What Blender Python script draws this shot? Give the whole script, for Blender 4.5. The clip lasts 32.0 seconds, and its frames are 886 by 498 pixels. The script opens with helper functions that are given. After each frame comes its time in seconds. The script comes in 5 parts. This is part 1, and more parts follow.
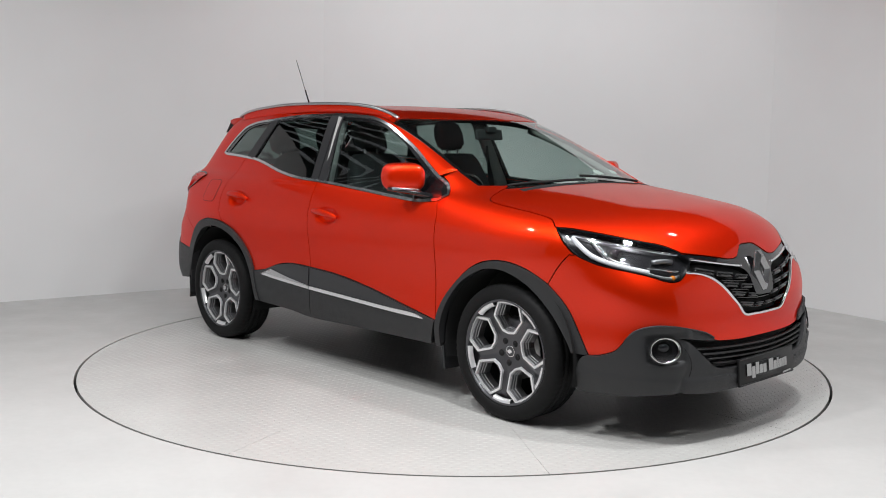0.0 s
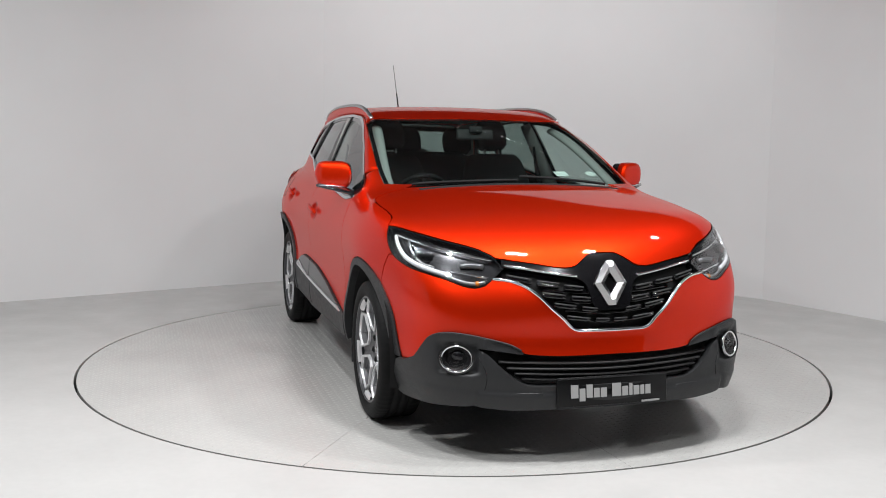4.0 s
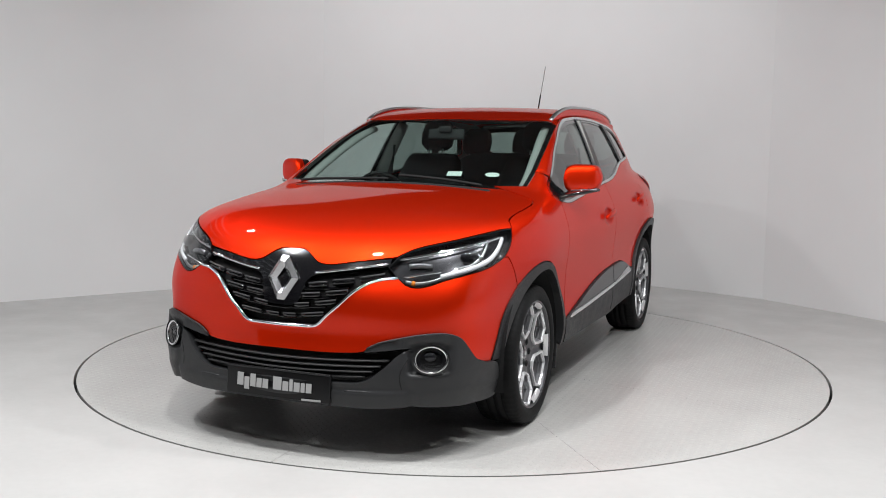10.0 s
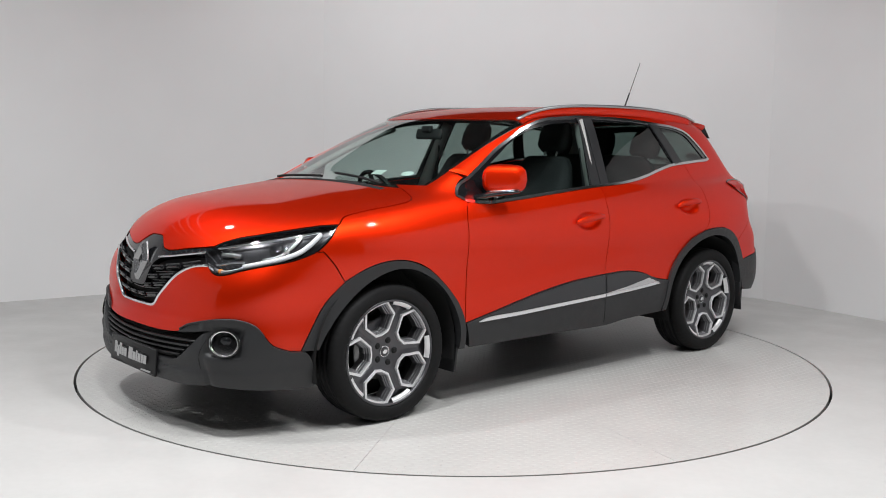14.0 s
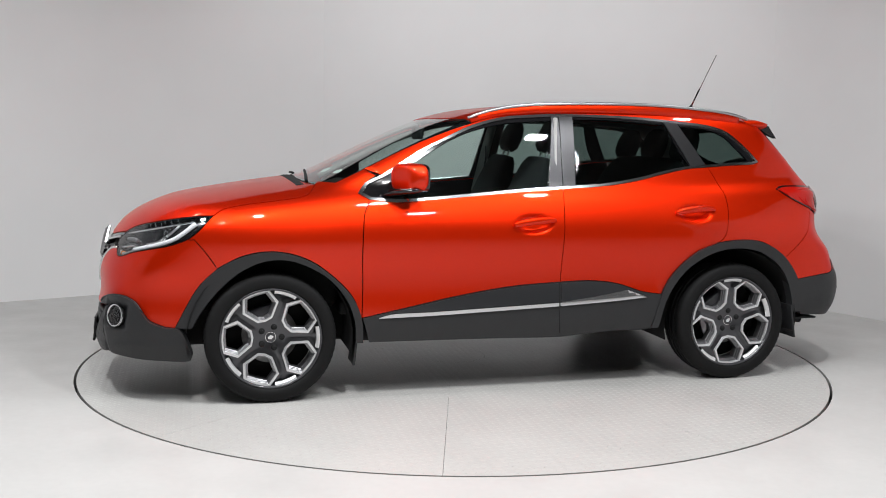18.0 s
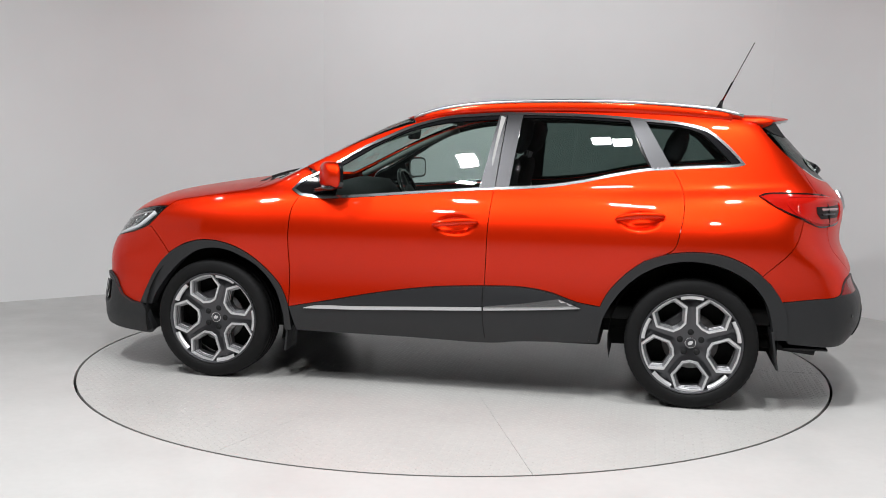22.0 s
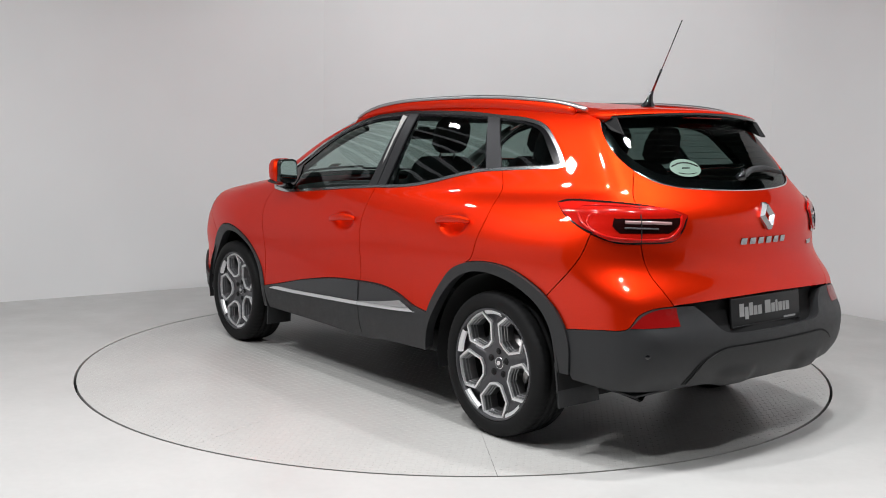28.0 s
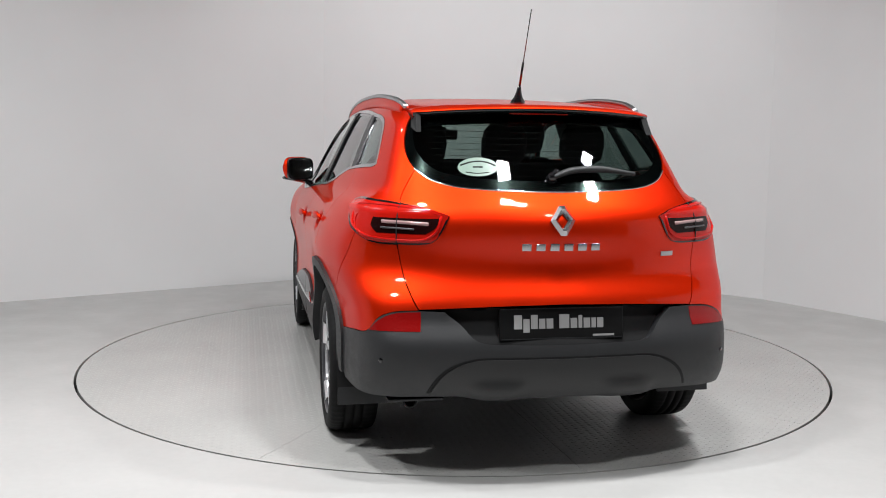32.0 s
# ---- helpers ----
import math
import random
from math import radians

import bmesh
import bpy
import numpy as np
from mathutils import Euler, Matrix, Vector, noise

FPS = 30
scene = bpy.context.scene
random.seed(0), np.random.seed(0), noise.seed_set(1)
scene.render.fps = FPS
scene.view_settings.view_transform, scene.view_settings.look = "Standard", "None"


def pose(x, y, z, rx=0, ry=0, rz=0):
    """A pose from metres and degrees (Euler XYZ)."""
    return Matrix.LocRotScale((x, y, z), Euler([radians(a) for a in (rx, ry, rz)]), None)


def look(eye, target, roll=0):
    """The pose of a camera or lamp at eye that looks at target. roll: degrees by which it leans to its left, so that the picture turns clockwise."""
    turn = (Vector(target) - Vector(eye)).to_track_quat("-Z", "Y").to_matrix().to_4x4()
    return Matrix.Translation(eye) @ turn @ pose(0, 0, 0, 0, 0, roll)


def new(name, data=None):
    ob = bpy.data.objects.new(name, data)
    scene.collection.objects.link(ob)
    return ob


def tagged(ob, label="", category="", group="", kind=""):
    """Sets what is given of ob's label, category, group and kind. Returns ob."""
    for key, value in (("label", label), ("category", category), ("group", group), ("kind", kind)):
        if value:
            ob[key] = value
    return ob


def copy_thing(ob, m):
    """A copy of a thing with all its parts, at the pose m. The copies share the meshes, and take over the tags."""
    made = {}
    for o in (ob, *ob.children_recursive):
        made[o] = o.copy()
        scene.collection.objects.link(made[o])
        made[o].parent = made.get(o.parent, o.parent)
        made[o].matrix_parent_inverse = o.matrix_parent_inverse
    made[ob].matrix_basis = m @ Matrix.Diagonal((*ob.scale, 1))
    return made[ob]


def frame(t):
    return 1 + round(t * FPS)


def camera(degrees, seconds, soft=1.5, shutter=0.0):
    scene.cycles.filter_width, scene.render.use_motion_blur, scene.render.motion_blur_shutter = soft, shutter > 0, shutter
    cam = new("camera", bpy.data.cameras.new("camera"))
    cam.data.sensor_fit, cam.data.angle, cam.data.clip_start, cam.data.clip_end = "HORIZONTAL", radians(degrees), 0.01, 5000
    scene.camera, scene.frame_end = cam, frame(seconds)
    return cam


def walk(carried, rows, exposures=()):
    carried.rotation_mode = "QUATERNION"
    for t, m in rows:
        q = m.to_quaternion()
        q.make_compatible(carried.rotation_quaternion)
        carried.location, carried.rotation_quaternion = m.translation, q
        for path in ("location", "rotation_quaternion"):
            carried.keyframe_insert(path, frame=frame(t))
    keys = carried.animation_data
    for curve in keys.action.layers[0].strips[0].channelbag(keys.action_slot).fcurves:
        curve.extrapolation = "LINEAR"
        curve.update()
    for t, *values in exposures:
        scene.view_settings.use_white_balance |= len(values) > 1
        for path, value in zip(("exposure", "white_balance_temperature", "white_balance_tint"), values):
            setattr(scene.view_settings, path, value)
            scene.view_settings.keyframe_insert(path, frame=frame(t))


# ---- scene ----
# A red crossover on a turntable in a white studio; the camera stands still.
LENS, EYE_H, EYE_D = 49.04, 1.369, 6.101
PITCH, ROLL, YAW = -6.437, 0.728, 0.616
cam = camera(LENS, 32.0, soft=1.0)
STAND = pose(0, -EYE_D, EYE_H) @ pose(0, 0, 0, 0, 0, YAW) @ pose(0, 0, 0, 90 + PITCH) @ pose(0, 0, 0, 0, 0, ROLL)
walk(cam, [(0.0, STAND), (32.0, STAND)])

# turning: degrees at the start and per second, the car's place on the table
TURN0, TURN_RATE = -45.685, -6.6278
CAR_X, CAR_Y = -0.114, 0.045
TABLE_R = 2.257

# ---------------------------------------------------------------- light
world = bpy.data.worlds.new("studio")
scene.world = world
world.use_nodes = True
world.node_tree.nodes["Background"].inputs[0].default_value = (0.9, 0.95, 1.0, 1)
world.node_tree.nodes["Background"].inputs[1].default_value = 0.05
scene.view_settings.exposure = 0.0


def lamp(x, y, z, size, watts, target=None, colour=(0.98, 0.99, 1.0)):
    d = bpy.data.lights.new("panel_light", "AREA")
    d.shape, d.size, d.energy, d.color = "SQUARE", size, watts, colour
    ob = new("panel_light", d)
    ob.matrix_world = look((x, y, z), target or (x, y + 0.001, 0))
    return ob


# a ring of square panels over the turntable's rim, and two dimmer ones above the camera
for lx, ly, lw in ((-0.9, -2.65, 56), (0.48, -2.5, 29), (0.68, -2.56, 29), (1.75, -1.9, 53), (-2.45, -1.9, 60), (2.6, -0.1, 10), (-2.75, 0.2, 14), (-1.5, -3.75, 44), (1.5, -3.75, 42)):
    lamp(lx, ly, 3.45, 0.18, lw)
# an added, unseen fill strip that only brightens the back wall
wall_fill = lamp(0.3, 1.7, 3.45, 0.3, 32, (0.35, 3.4, 1.7))
wall_fill.data.shape, wall_fill.data.size, wall_fill.data.size_y = "RECTANGLE", 3.0, 0.3

# ---------------------------------------------------------------- materials


def material(name, colour, rough=0.5, metal=0.0, grain=0.0, grain_scale=60.0, bump=0.0, bump_scale=120.0, coat=0.0, spec=0.5, stain=0.0, stain_scale=2.0, emit=0.0, rough_var=0.0, coat_rough=0.03):
    m = bpy.data.materials.new(name)
    m.use_nodes = True
    nt = m.node_tree
    b = nt.nodes["Principled BSDF"]
    b.inputs["Base Color"].default_value = (*colour, 1)
    b.inputs["Roughness"].default_value = rough
    b.inputs["Metallic"].default_value = metal
    b.inputs["Coat Weight"].default_value = coat
    b.inputs["Coat Roughness"].default_value = coat_rough
    b.inputs["Specular IOR Level"].default_value = spec
    if emit:
        b.inputs["Emission Color"].default_value = (*colour, 1)
        b.inputs["Emission Strength"].default_value = emit
    tc = nt.nodes.new("ShaderNodeTexCoord")

    def tex(scale, detail=4.0):
        n = nt.nodes.new("ShaderNodeTexNoise")
        n.inputs["Scale"].default_value = scale
        n.inputs["Detail"].default_value = detail
        nt.links.new(tc.outputs["Object"], n.inputs["Vector"])
        return n

    col = None
    for amount, scale in ((grain, grain_scale), (stain, stain_scale)):
        if not amount:
            continue
        n = tex(scale)
        ramp = nt.nodes.new("ShaderNodeMapRange")
        ramp.inputs[1].default_value, ramp.inputs[2].default_value = 0.3, 0.7
        ramp.inputs[3].default_value, ramp.inputs[4].default_value = 1 - amount, 1 + amount
        nt.links.new(n.outputs["Fac"], ramp.inputs[0])
        mul = nt.nodes.new("ShaderNodeMix")
        mul.data_type, mul.blend_type = "RGBA", "MULTIPLY"
        mul.inputs[0].default_value = 1.0
        if col is None:
            mul.inputs[6].default_value = (*colour, 1)
        else:
            nt.links.new(col, mul.inputs[6])
        nt.links.new(ramp.outputs[0], mul.inputs[7])
        col = mul.outputs[2]
    if col is not None:
        nt.links.new(col, b.inputs["Base Color"])
    if rough_var:
        n = tex(stain_scale * 3)
        ramp = nt.nodes.new("ShaderNodeMapRange")
        ramp.inputs[1].default_value, ramp.inputs[2].default_value = 0.3, 0.7
        ramp.inputs[3].default_value, ramp.inputs[4].default_value = max(0.02, rough - rough_var), rough + rough_var
        nt.links.new(n.outputs["Fac"], ramp.inputs[0])
        nt.links.new(ramp.outputs[0], b.inputs["Roughness"])
    if bump:
        n = tex(bump_scale, 3.0)
        bp = nt.nodes.new("ShaderNodeBump")
        bp.inputs["Strength"].default_value = bump
        bp.inputs["Distance"].default_value = 0.002
        nt.links.new(n.outputs["Fac"], bp.inputs["Height"])
        nt.links.new(bp.outputs[0], b.inputs["Normal"])
    return m


def glass(name, tint, gloss=1.0):
    m = bpy.data.materials.new(name)
    m.use_nodes = True
    nt = m.node_tree
    nt.nodes.remove(nt.nodes["Principled BSDF"])
    out = nt.nodes["Material Output"]
    tr = nt.nodes.new("ShaderNodeBsdfTransparent")
    tr.inputs[0].default_value = (*tint, 1)
    gl = nt.nodes.new("ShaderNodeBsdfGlossy")
    gl.inputs["Roughness"].default_value = 0.01
    gl.inputs["Color"].default_value = (gloss, gloss, gloss, 1)
    lw = nt.nodes.new("ShaderNodeLayerWeight")
    lw.inputs[0].default_value = 0.5
    pw = nt.nodes.new("ShaderNodeMath")
    pw.operation = "POWER"
    pw.inputs[1].default_value = 4.5
    nt.links.new(lw.outputs["Facing"], pw.inputs[0])
    ad = nt.nodes.new("ShaderNodeMath")
    ad.operation, ad.use_clamp = "MULTIPLY_ADD", True
    ad.inputs[1].default_value, ad.inputs[2].default_value = 0.9, 0.05
    nt.links.new(pw.outputs[0], ad.inputs[0])
    mix = nt.nodes.new("ShaderNodeMixShader")
    nt.links.new(ad.outputs[0], mix.inputs[0])
    nt.links.new(tr.outputs[0], mix.inputs[1])
    nt.links.new(gl.outputs[0], mix.inputs[2])
    nt.links.new(mix.outputs[0], out.inputs[0])
    return m


RED = material("red_metallic_paint", (0.76, 0.025, 0.003), 0.45, 0.90, coat=0.55, grain=0.05, grain_scale=900.0, coat_rough=0.02)
RED.node_tree.nodes["Principled BSDF"].inputs["Specular Tint"].default_value = (1.0, 0.34, 0.10, 1)
PLASTIC = material("dark_grey_plastic", (0.018, 0.0185, 0.020), 0.48, bump=0.25, bump_scale=900, stain=0.04, stain_scale=8, rough_var=0.05, spec=0.45)
BLACK = material("gloss_black", (0.006, 0.006, 0.007), 0.12, coat=0.5)
LAMP_BASE = material("dark_lamp_housing", (0.03, 0.03, 0.033), 0.25, 0.5, coat=0.4)
MATT = material("matt_black", (0.004, 0.004, 0.0045), 0.85, grain=0.2)
RUBBER = material("tyre_rubber", (0.0045, 0.0045, 0.0048), 0.72, spec=0.25, grain=0.15, grain_scale=40, bump=0.2, bump_scale=400)
EMBLEM = material("emblem_chrome", (0.44, 0.44, 0.45), 0.22, 1.0)
CHROME = material("chrome", (0.78, 0.79, 0.8), 0.12, 1.0)
BRIGHT = material("bright_window_trim", (0.62, 0.62, 0.63), 0.17, 1.0)
SATIN = material("satin_aluminium", (0.52, 0.52, 0.53), 0.34, 1.0, grain=0.03)
ALLOY = material("machined_alloy", (0.78, 0.78, 0.79), 0.34, 0.7, grain=0.04, grain_scale=200)
ALLOY_GREY = material("grey_cast_alloy", (0.28, 0.28, 0.29), 0.33, 0.9)
GLOW_RED = material("bright_red_lens", (0.46, 0.006, 0.004), 0.12, spec=0.3)
ALLOY_DARK = material("dark_painted_alloy", (0.06, 0.06, 0.066), 0.35, 0.4, coat=0.4)
SPOKE = material("mid_grey_metallic_alloy", (0.10, 0.10, 0.107), 0.28, 0.9, grain=0.05, grain_scale=300)
PILLAR = material("grey_pillar_film", (0.055, 0.055, 0.058), 0.36, 0.75, spec=0.3)
CLOTH = material("black_seat_cloth", (0.018, 0.018, 0.02), 0.9, grain=0.25, grain_scale=300, bump=0.3, bump_scale=500)
GRILLE_GREY = material("dark_grey_grille", (0.03, 0.03, 0.033), 0.45)
TRIM = material("dark_cabin_plastic", (0.014, 0.014, 0.015), 0.65, bump=0.2, bump_scale=700)
LINER = material("grey_headliner", (0.34, 0.34, 0.33), 0.9, grain=0.05)
STEEL = material("brake_steel", (0.4, 0.39, 0.38), 0.35, 1.0, grain=0.2, grain_scale=30)
WHITE = material("white_letter_paint", (0.38, 0.38, 0.38), 0.4)
GARNISH = material("satin_black_garnish", (0.030, 0.031, 0.034), 0.30, 0.35, coat=0.3, grain=0.05, grain_scale=300)
PLATE = material("black_plate_plastic", (0.006, 0.006, 0.0065), 0.35, spec=0.3, grain=0.1, grain_scale=20)
GLASS_F = glass("clear_green_glass", (0.70, 0.80, 0.77))
GLASS_T = glass("tinted_glass", (0.30, 0.37, 0.35))
REAR_GLASS = glass("dark_rear_glass", (0.30, 0.37, 0.35), 0.5)
LENS_CLEAR = glass("clear_lens", (0.93, 0.94, 0.95))
FOG_LENS = glass("fog_lamp_lens", (0.8, 0.8, 0.82), 0.5)
TAIL_RED = material("red_lamp_lens", (0.42, 0.008, 0.004), 0.12, spec=0.25)
REFLEX = material("dark_red_reflector", (0.20, 0.004, 0.004), 0.12, bump=0.6, bump_scale=90, spec=0.35)
SKID = material("grey_skid_plastic", (0.013, 0.0132, 0.0138), 0.5, bump=0.2, bump_scale=900, stain=0.1, stain_scale=8)
MIRROR = material("mirror_glass", (0.85, 0.87, 0.88), 0.01, 1.0)
AMBER = material("amber_bulb", (0.7, 0.22, 0.03), 0.2)
LINER_PALE = material("pale_paper", (0.7, 0.76, 0.72), 0.6)
STICKER = material("pale_green_film", (0.14, 0.21, 0.17), 0.35, coat=0.3, stain=0.1, stain_scale=30)
WALL = material("white_studio_wall", (0.79, 0.792, 0.795), 0.75, stain=0.025, stain_scale=0.9, bump=0.05, bump_scale=60)
HALL = material("dim_hall_wall", (0.04, 0.04, 0.04), 0.8, stain=0.1)
FLOOR = material("white_studio_floor", (0.495, 0.49, 0.479), 0.42, stain=0.04, stain_scale=1.2, grain=0.02, grain_scale=25, bump=0.04, bump_scale=40, rough_var=0.1)
DECK = material("painted_tread_plate", (0.475, 0.47, 0.455), 0.27, spec=0.42, stain=0.05, stain_scale=1.6, grain=0.03, grain_scale=30, bump=0.04, bump_scale=50)
LOZENGE = material("rubbed_tread_paint", (0.475, 0.47, 0.455), 0.25, spec=0.5, stain=0.05, stain_scale=1.6)


# ---------------------------------------------------------------- mesh helpers


def obj(name, verts, faces, mat, parent=None, label="", smooth=True):
    me = bpy.data.meshes.new(name)
    me.from_pydata([tuple(v) for v in verts], [], [tuple(f) for f in faces])
    mats = mat if isinstance(mat, (list, tuple)) else [mat]
    for mm in mats:
        me.materials.append(mm)
    if smooth:
        me.polygons.foreach_set("use_smooth", [True] * len(me.polygons))
    me.update()
    ob = new(name, me)
    if parent is not None:
        ob.parent = parent
    if label:
        tagged(ob, label)
    return ob


def part(name, bm, mat, parent=None, label="", angle=35):
    me = bpy.data.meshes.new(name)
    bmesh.ops.recalc_face_normals(bm, faces=bm.faces[:])
    for f in bm.faces:
        f.smooth = True
    lim = radians(angle)
    for e in bm.edges:
        e.smooth = len(e.link_faces) == 2 and e.calc_face_angle(0) < lim
    bm.to_mesh(me)
    bm.free()
    for mm in (mat if isinstance(mat, (list, tuple)) else [mat]):
        me.materials.append(mm)
    ob = new(name, me)
    if parent is not None:
        ob.parent = parent
    if label:
        tagged(ob, label)
    return ob


def box(bm, lo, hi, bevel=0.0, m=None):
    r = bmesh.ops.create_cube(bm, size=1.0)
    c = [(a + b) / 2 for a, b in zip(lo, hi)]
    s = [abs(b - a) for a, b in zip(lo, hi)]
    mat = Matrix.Translation(c) @ Matrix.Diagonal((*s, 1))
    bmesh.ops.transform(bm, matrix=(m @ mat) if m else mat, verts=r["verts"])
    if bevel:
        es = list({e for v in r["verts"] for e in v.link_edges})
        bmesh.ops.bevel(bm, geom=es, offset=bevel, segments=3, affect="EDGES", profile=0.5)
    return bm


def tube(points, radius, sides=10, closed=False, squash=None):
    """A round bar along points, as vertices and faces; squash gives (sideways, upright) factors."""
    pts = [Vector(p) for p in points]
    verts, faces, n = [], [], len(pts)
    up0 = Vector((0, 0, 1))
    for i, p in enumerate(pts):
        a = pts[(i - 1) % n] if (closed or i) else p
        b = pts[(i + 1) % n] if (closed or i < n - 1) else p
        t = (b - a).normalized()
        s = t.cross(up0)
        s = s.normalized() if s.length > 1e-4 else Vector((0, 1, 0))
        u = s.cross(t).normalized()
        r = radius[i] if isinstance(radius, (list, tuple)) else radius
        fs, fu = squash or (1, 1)
        for k in range(sides):
            w = 2 * math.pi * k / sides
            verts.append(p + s * (r * fs * math.cos(w)) + u * (r * fu * math.sin(w)))
    for i in range(n if closed else n - 1):
        for k in range(sides):
            a, b = i * sides + k, i * sides + (k + 1) % sides
            c, d = ((i + 1) % n) * sides + (k + 1) % sides, ((i + 1) % n) * sides + k
            faces.append((a, b, c, d))
    if not closed:
        faces.append(tuple(range(sides))[::-1])
        faces.append(tuple(range((n - 1) * sides, n * sides)))
    return verts, faces


# ---------------------------------------------------------------- smooth curves


class Spline:
    """A natural cubic through (x, value) knots, straight beyond its ends."""

    def __init__(self, knots):
        k = sorted(knots)
        self.x = np.array([a for a, _ in k], float)
        self.y = np.array([b for _, b in k], float)
        n = len(k)
        h = np.diff(self.x)
        a = np.zeros((n, n))
        r = np.zeros(n)
        a[0, 0] = a[-1, -1] = 1
        for i in range(1, n - 1):
            a[i, i - 1], a[i, i], a[i, i + 1] = h[i - 1], 2 * (h[i - 1] + h[i]), h[i]
            r[i] = 6 * ((self.y[i + 1] - self.y[i]) / h[i] - (self.y[i] - self.y[i - 1]) / h[i - 1])
        self.m = np.linalg.solve(a, r)
        self.h = h
        self.s0 = (self.y[1] - self.y[0]) / h[0] - h[0] * self.m[1] / 6
        self.s1 = (self.y[-1] - self.y[-2]) / h[-1] + h[-1] * self.m[-2] / 6

    def __call__(self, q):
        q = np.asarray(q, float)
        i = np.clip(np.searchsorted(self.x, q) - 1, 0, len(self.h) - 1)
        h = self.h[i]
        a, b = (self.x[i + 1] - q) / h, (q - self.x[i]) / h
        v = a * self.y[i] + b * self.y[i + 1] + ((a**3 - a) * self.m[i] + (b**3 - b) * self.m[i + 1]) * h * h / 6
        v = np.where(q < self.x[0], self.y[0] + (q - self.x[0]) * self.s0, v)
        return np.where(q > self.x[-1], self.y[-1] + (q - self.x[-1]) * self.s1, v)


def smax(a, b, k):
    h = np.maximum(k - np.abs(a - b), 0) / k
    return np.maximum(a, b) + h**3 * k / 6


def smin(a, b, k):
    return -smax(-a, -b, k)


# ---------------------------------------------------------------- the car's skin, as one smooth solid
SECTION = Spline([(0.15, 0.80), (0.3, 0.872), (0.42, 0.893), (0.55, 0.889), (0.68, 0.891), (0.82, 0.904), (0.93, 0.896), (1.02, 0.862), (1.12, 0.812), (1.25, 0.745), (1.4, 0.66)])
PLAN = Spline([(-2.3, 0.24), (-2.1, 0.13), (-1.9, 0.075), (-1.65, 0.035), (-1.35, 0.008), (-0.9, 0.0), (0.0, 0.0), (0.9, 0.0), (1.3, 0.002), (1.6, 0.032), (1.8, 0.072), (2.0, 0.14), (2.2, 0.28)])
NOSE_SWEEP = Spline([(0.2, 0.24), (0.45, 0.25), (0.6, 0.27), (0.84, 0.34), (1.0, 0.38)])
TAIL_SWEEP = Spline([(0.3, 0.20), (0.55, 0.17), (0.7, 0.20), (0.85, 0.30), (1.0, 0.36), (1.5, 0.36)])
NOSE = Spline([(0.1, 2.10), (0.2, 2.20), (0.3, 2.235), (0.42, 2.24), (0.52, 2.217), (0.60, 2.218), (0.67, 2.216), (0.75, 2.193), (0.83, 2.150), (0.9, 2.10), (0.97, 2.02), (1.05, 1.88)])
HOOD = Spline([(2.2, 0.88), (2.06, 0.957), (1.94, 1.003), (1.81, 1.040), (1.64, 1.073), (1.47, 1.10), (1.31, 1.123), (1.15, 1.143), (1.0, 1.160), (0.6, 1.19), (0.0, 1.19), (-1.2, 1.19), (-2.2, 1.19)])
TAIL = Spline([(0.2, -2.05), (0.3, -2.15), (0.4, -2.225), (0.5, -2.245), (0.58, -2.235), (0.66, -2.197), (0.72, -2.190), (0.77, -2.170), (0.82, -2.147), (0.9, -2.141), (1.0, -2.154), (1.07, -2.14), (1.13, -2.09), (1.2, -2.022), (1.3, -1.934), (1.4, -1.842), (1.5, -1.745), (1.6, -1.64)])
CABIN = Spline([(1.0, 0.845), (1.1, 0.81), (1.25, 0.745), (1.4, 0.675), (1.5, 0.622), (1.6, 0.565)])
CABIN_PLAN = Spline([(-2.0, 0.16), (-1.6, 0.075), (-1.2, 0.03), (-0.7, 0.005), (0.0, 0.0), (0.5, 0.01), (0.9, 0.03), (1.2, 0.05)])
ROOF = Spline([(0.6, 1.45), (0.35, 1.505), (0.15, 1.545), (-0.1, 1.572), (-0.5, 1.585), (-0.9, 1.580), (-1.3, 1.555), (-1.6, 1.525), (-1.8, 1.50)])
SCREEN = Spline([(1.0, 1.36), (1.14, 1.10), (1.172, 1.035), (1.268, 0.84), (1.347, 0.675), (1.423, 0.51), (1.5, 0.34), (1.6, 0.10)])


def skin(p):
    """Below zero inside the car, about in metres."""
    x, y, z = p[:, 0], np.abs(p[:, 1]), p[:, 2]
    y = np.sqrt(y * y + 1e-5)
    bulge = 0.016 * np.exp(-(((x - 1.3) / 0.35) ** 2) - ((z - 0.83) / 0.13) ** 2) + 0.02 * np.exp(-(((x + 1.35) / 0.45) ** 2) - ((z - 0.85) / 0.16) ** 2)
    bulge = bulge + 0.014 * np.exp(-(((z - 0.69) / 0.085) ** 2)) / (1 + np.exp(-(x - 1.72) / 0.06))
    side = y - (SECTION(z) - PLAN(x) + bulge)
    nose = x - (NOSE(z) - NOSE_SWEEP(z) * y**2 - 0.22 * y**6)
    hood = z - (HOOD(x) - 0.08 * y**2 - 0.06 * y**4)
    tail = (TAIL(z) + TAIL_SWEEP(z) * y**2 + 0.2 * y**6) - x
    low = smax(smax(side, hood, 0.10), nose, 0.13)
    cside = y - (CABIN(z) - CABIN_PLAN(x))
    roof = z - (ROOF(x) - 0.05 * y**2 - 0.05 * y**4)
    screen = 0.42 * (x - (SCREEN(z) - 0.22 * y**2 - 0.15 * y**4))
    up = smax(smax(smax(cside, roof, 0.12), screen, 0.07), 1.0 - z, 0.02)
    return smax(smin(low, up, 0.05), tail * 0.9, 0.11)


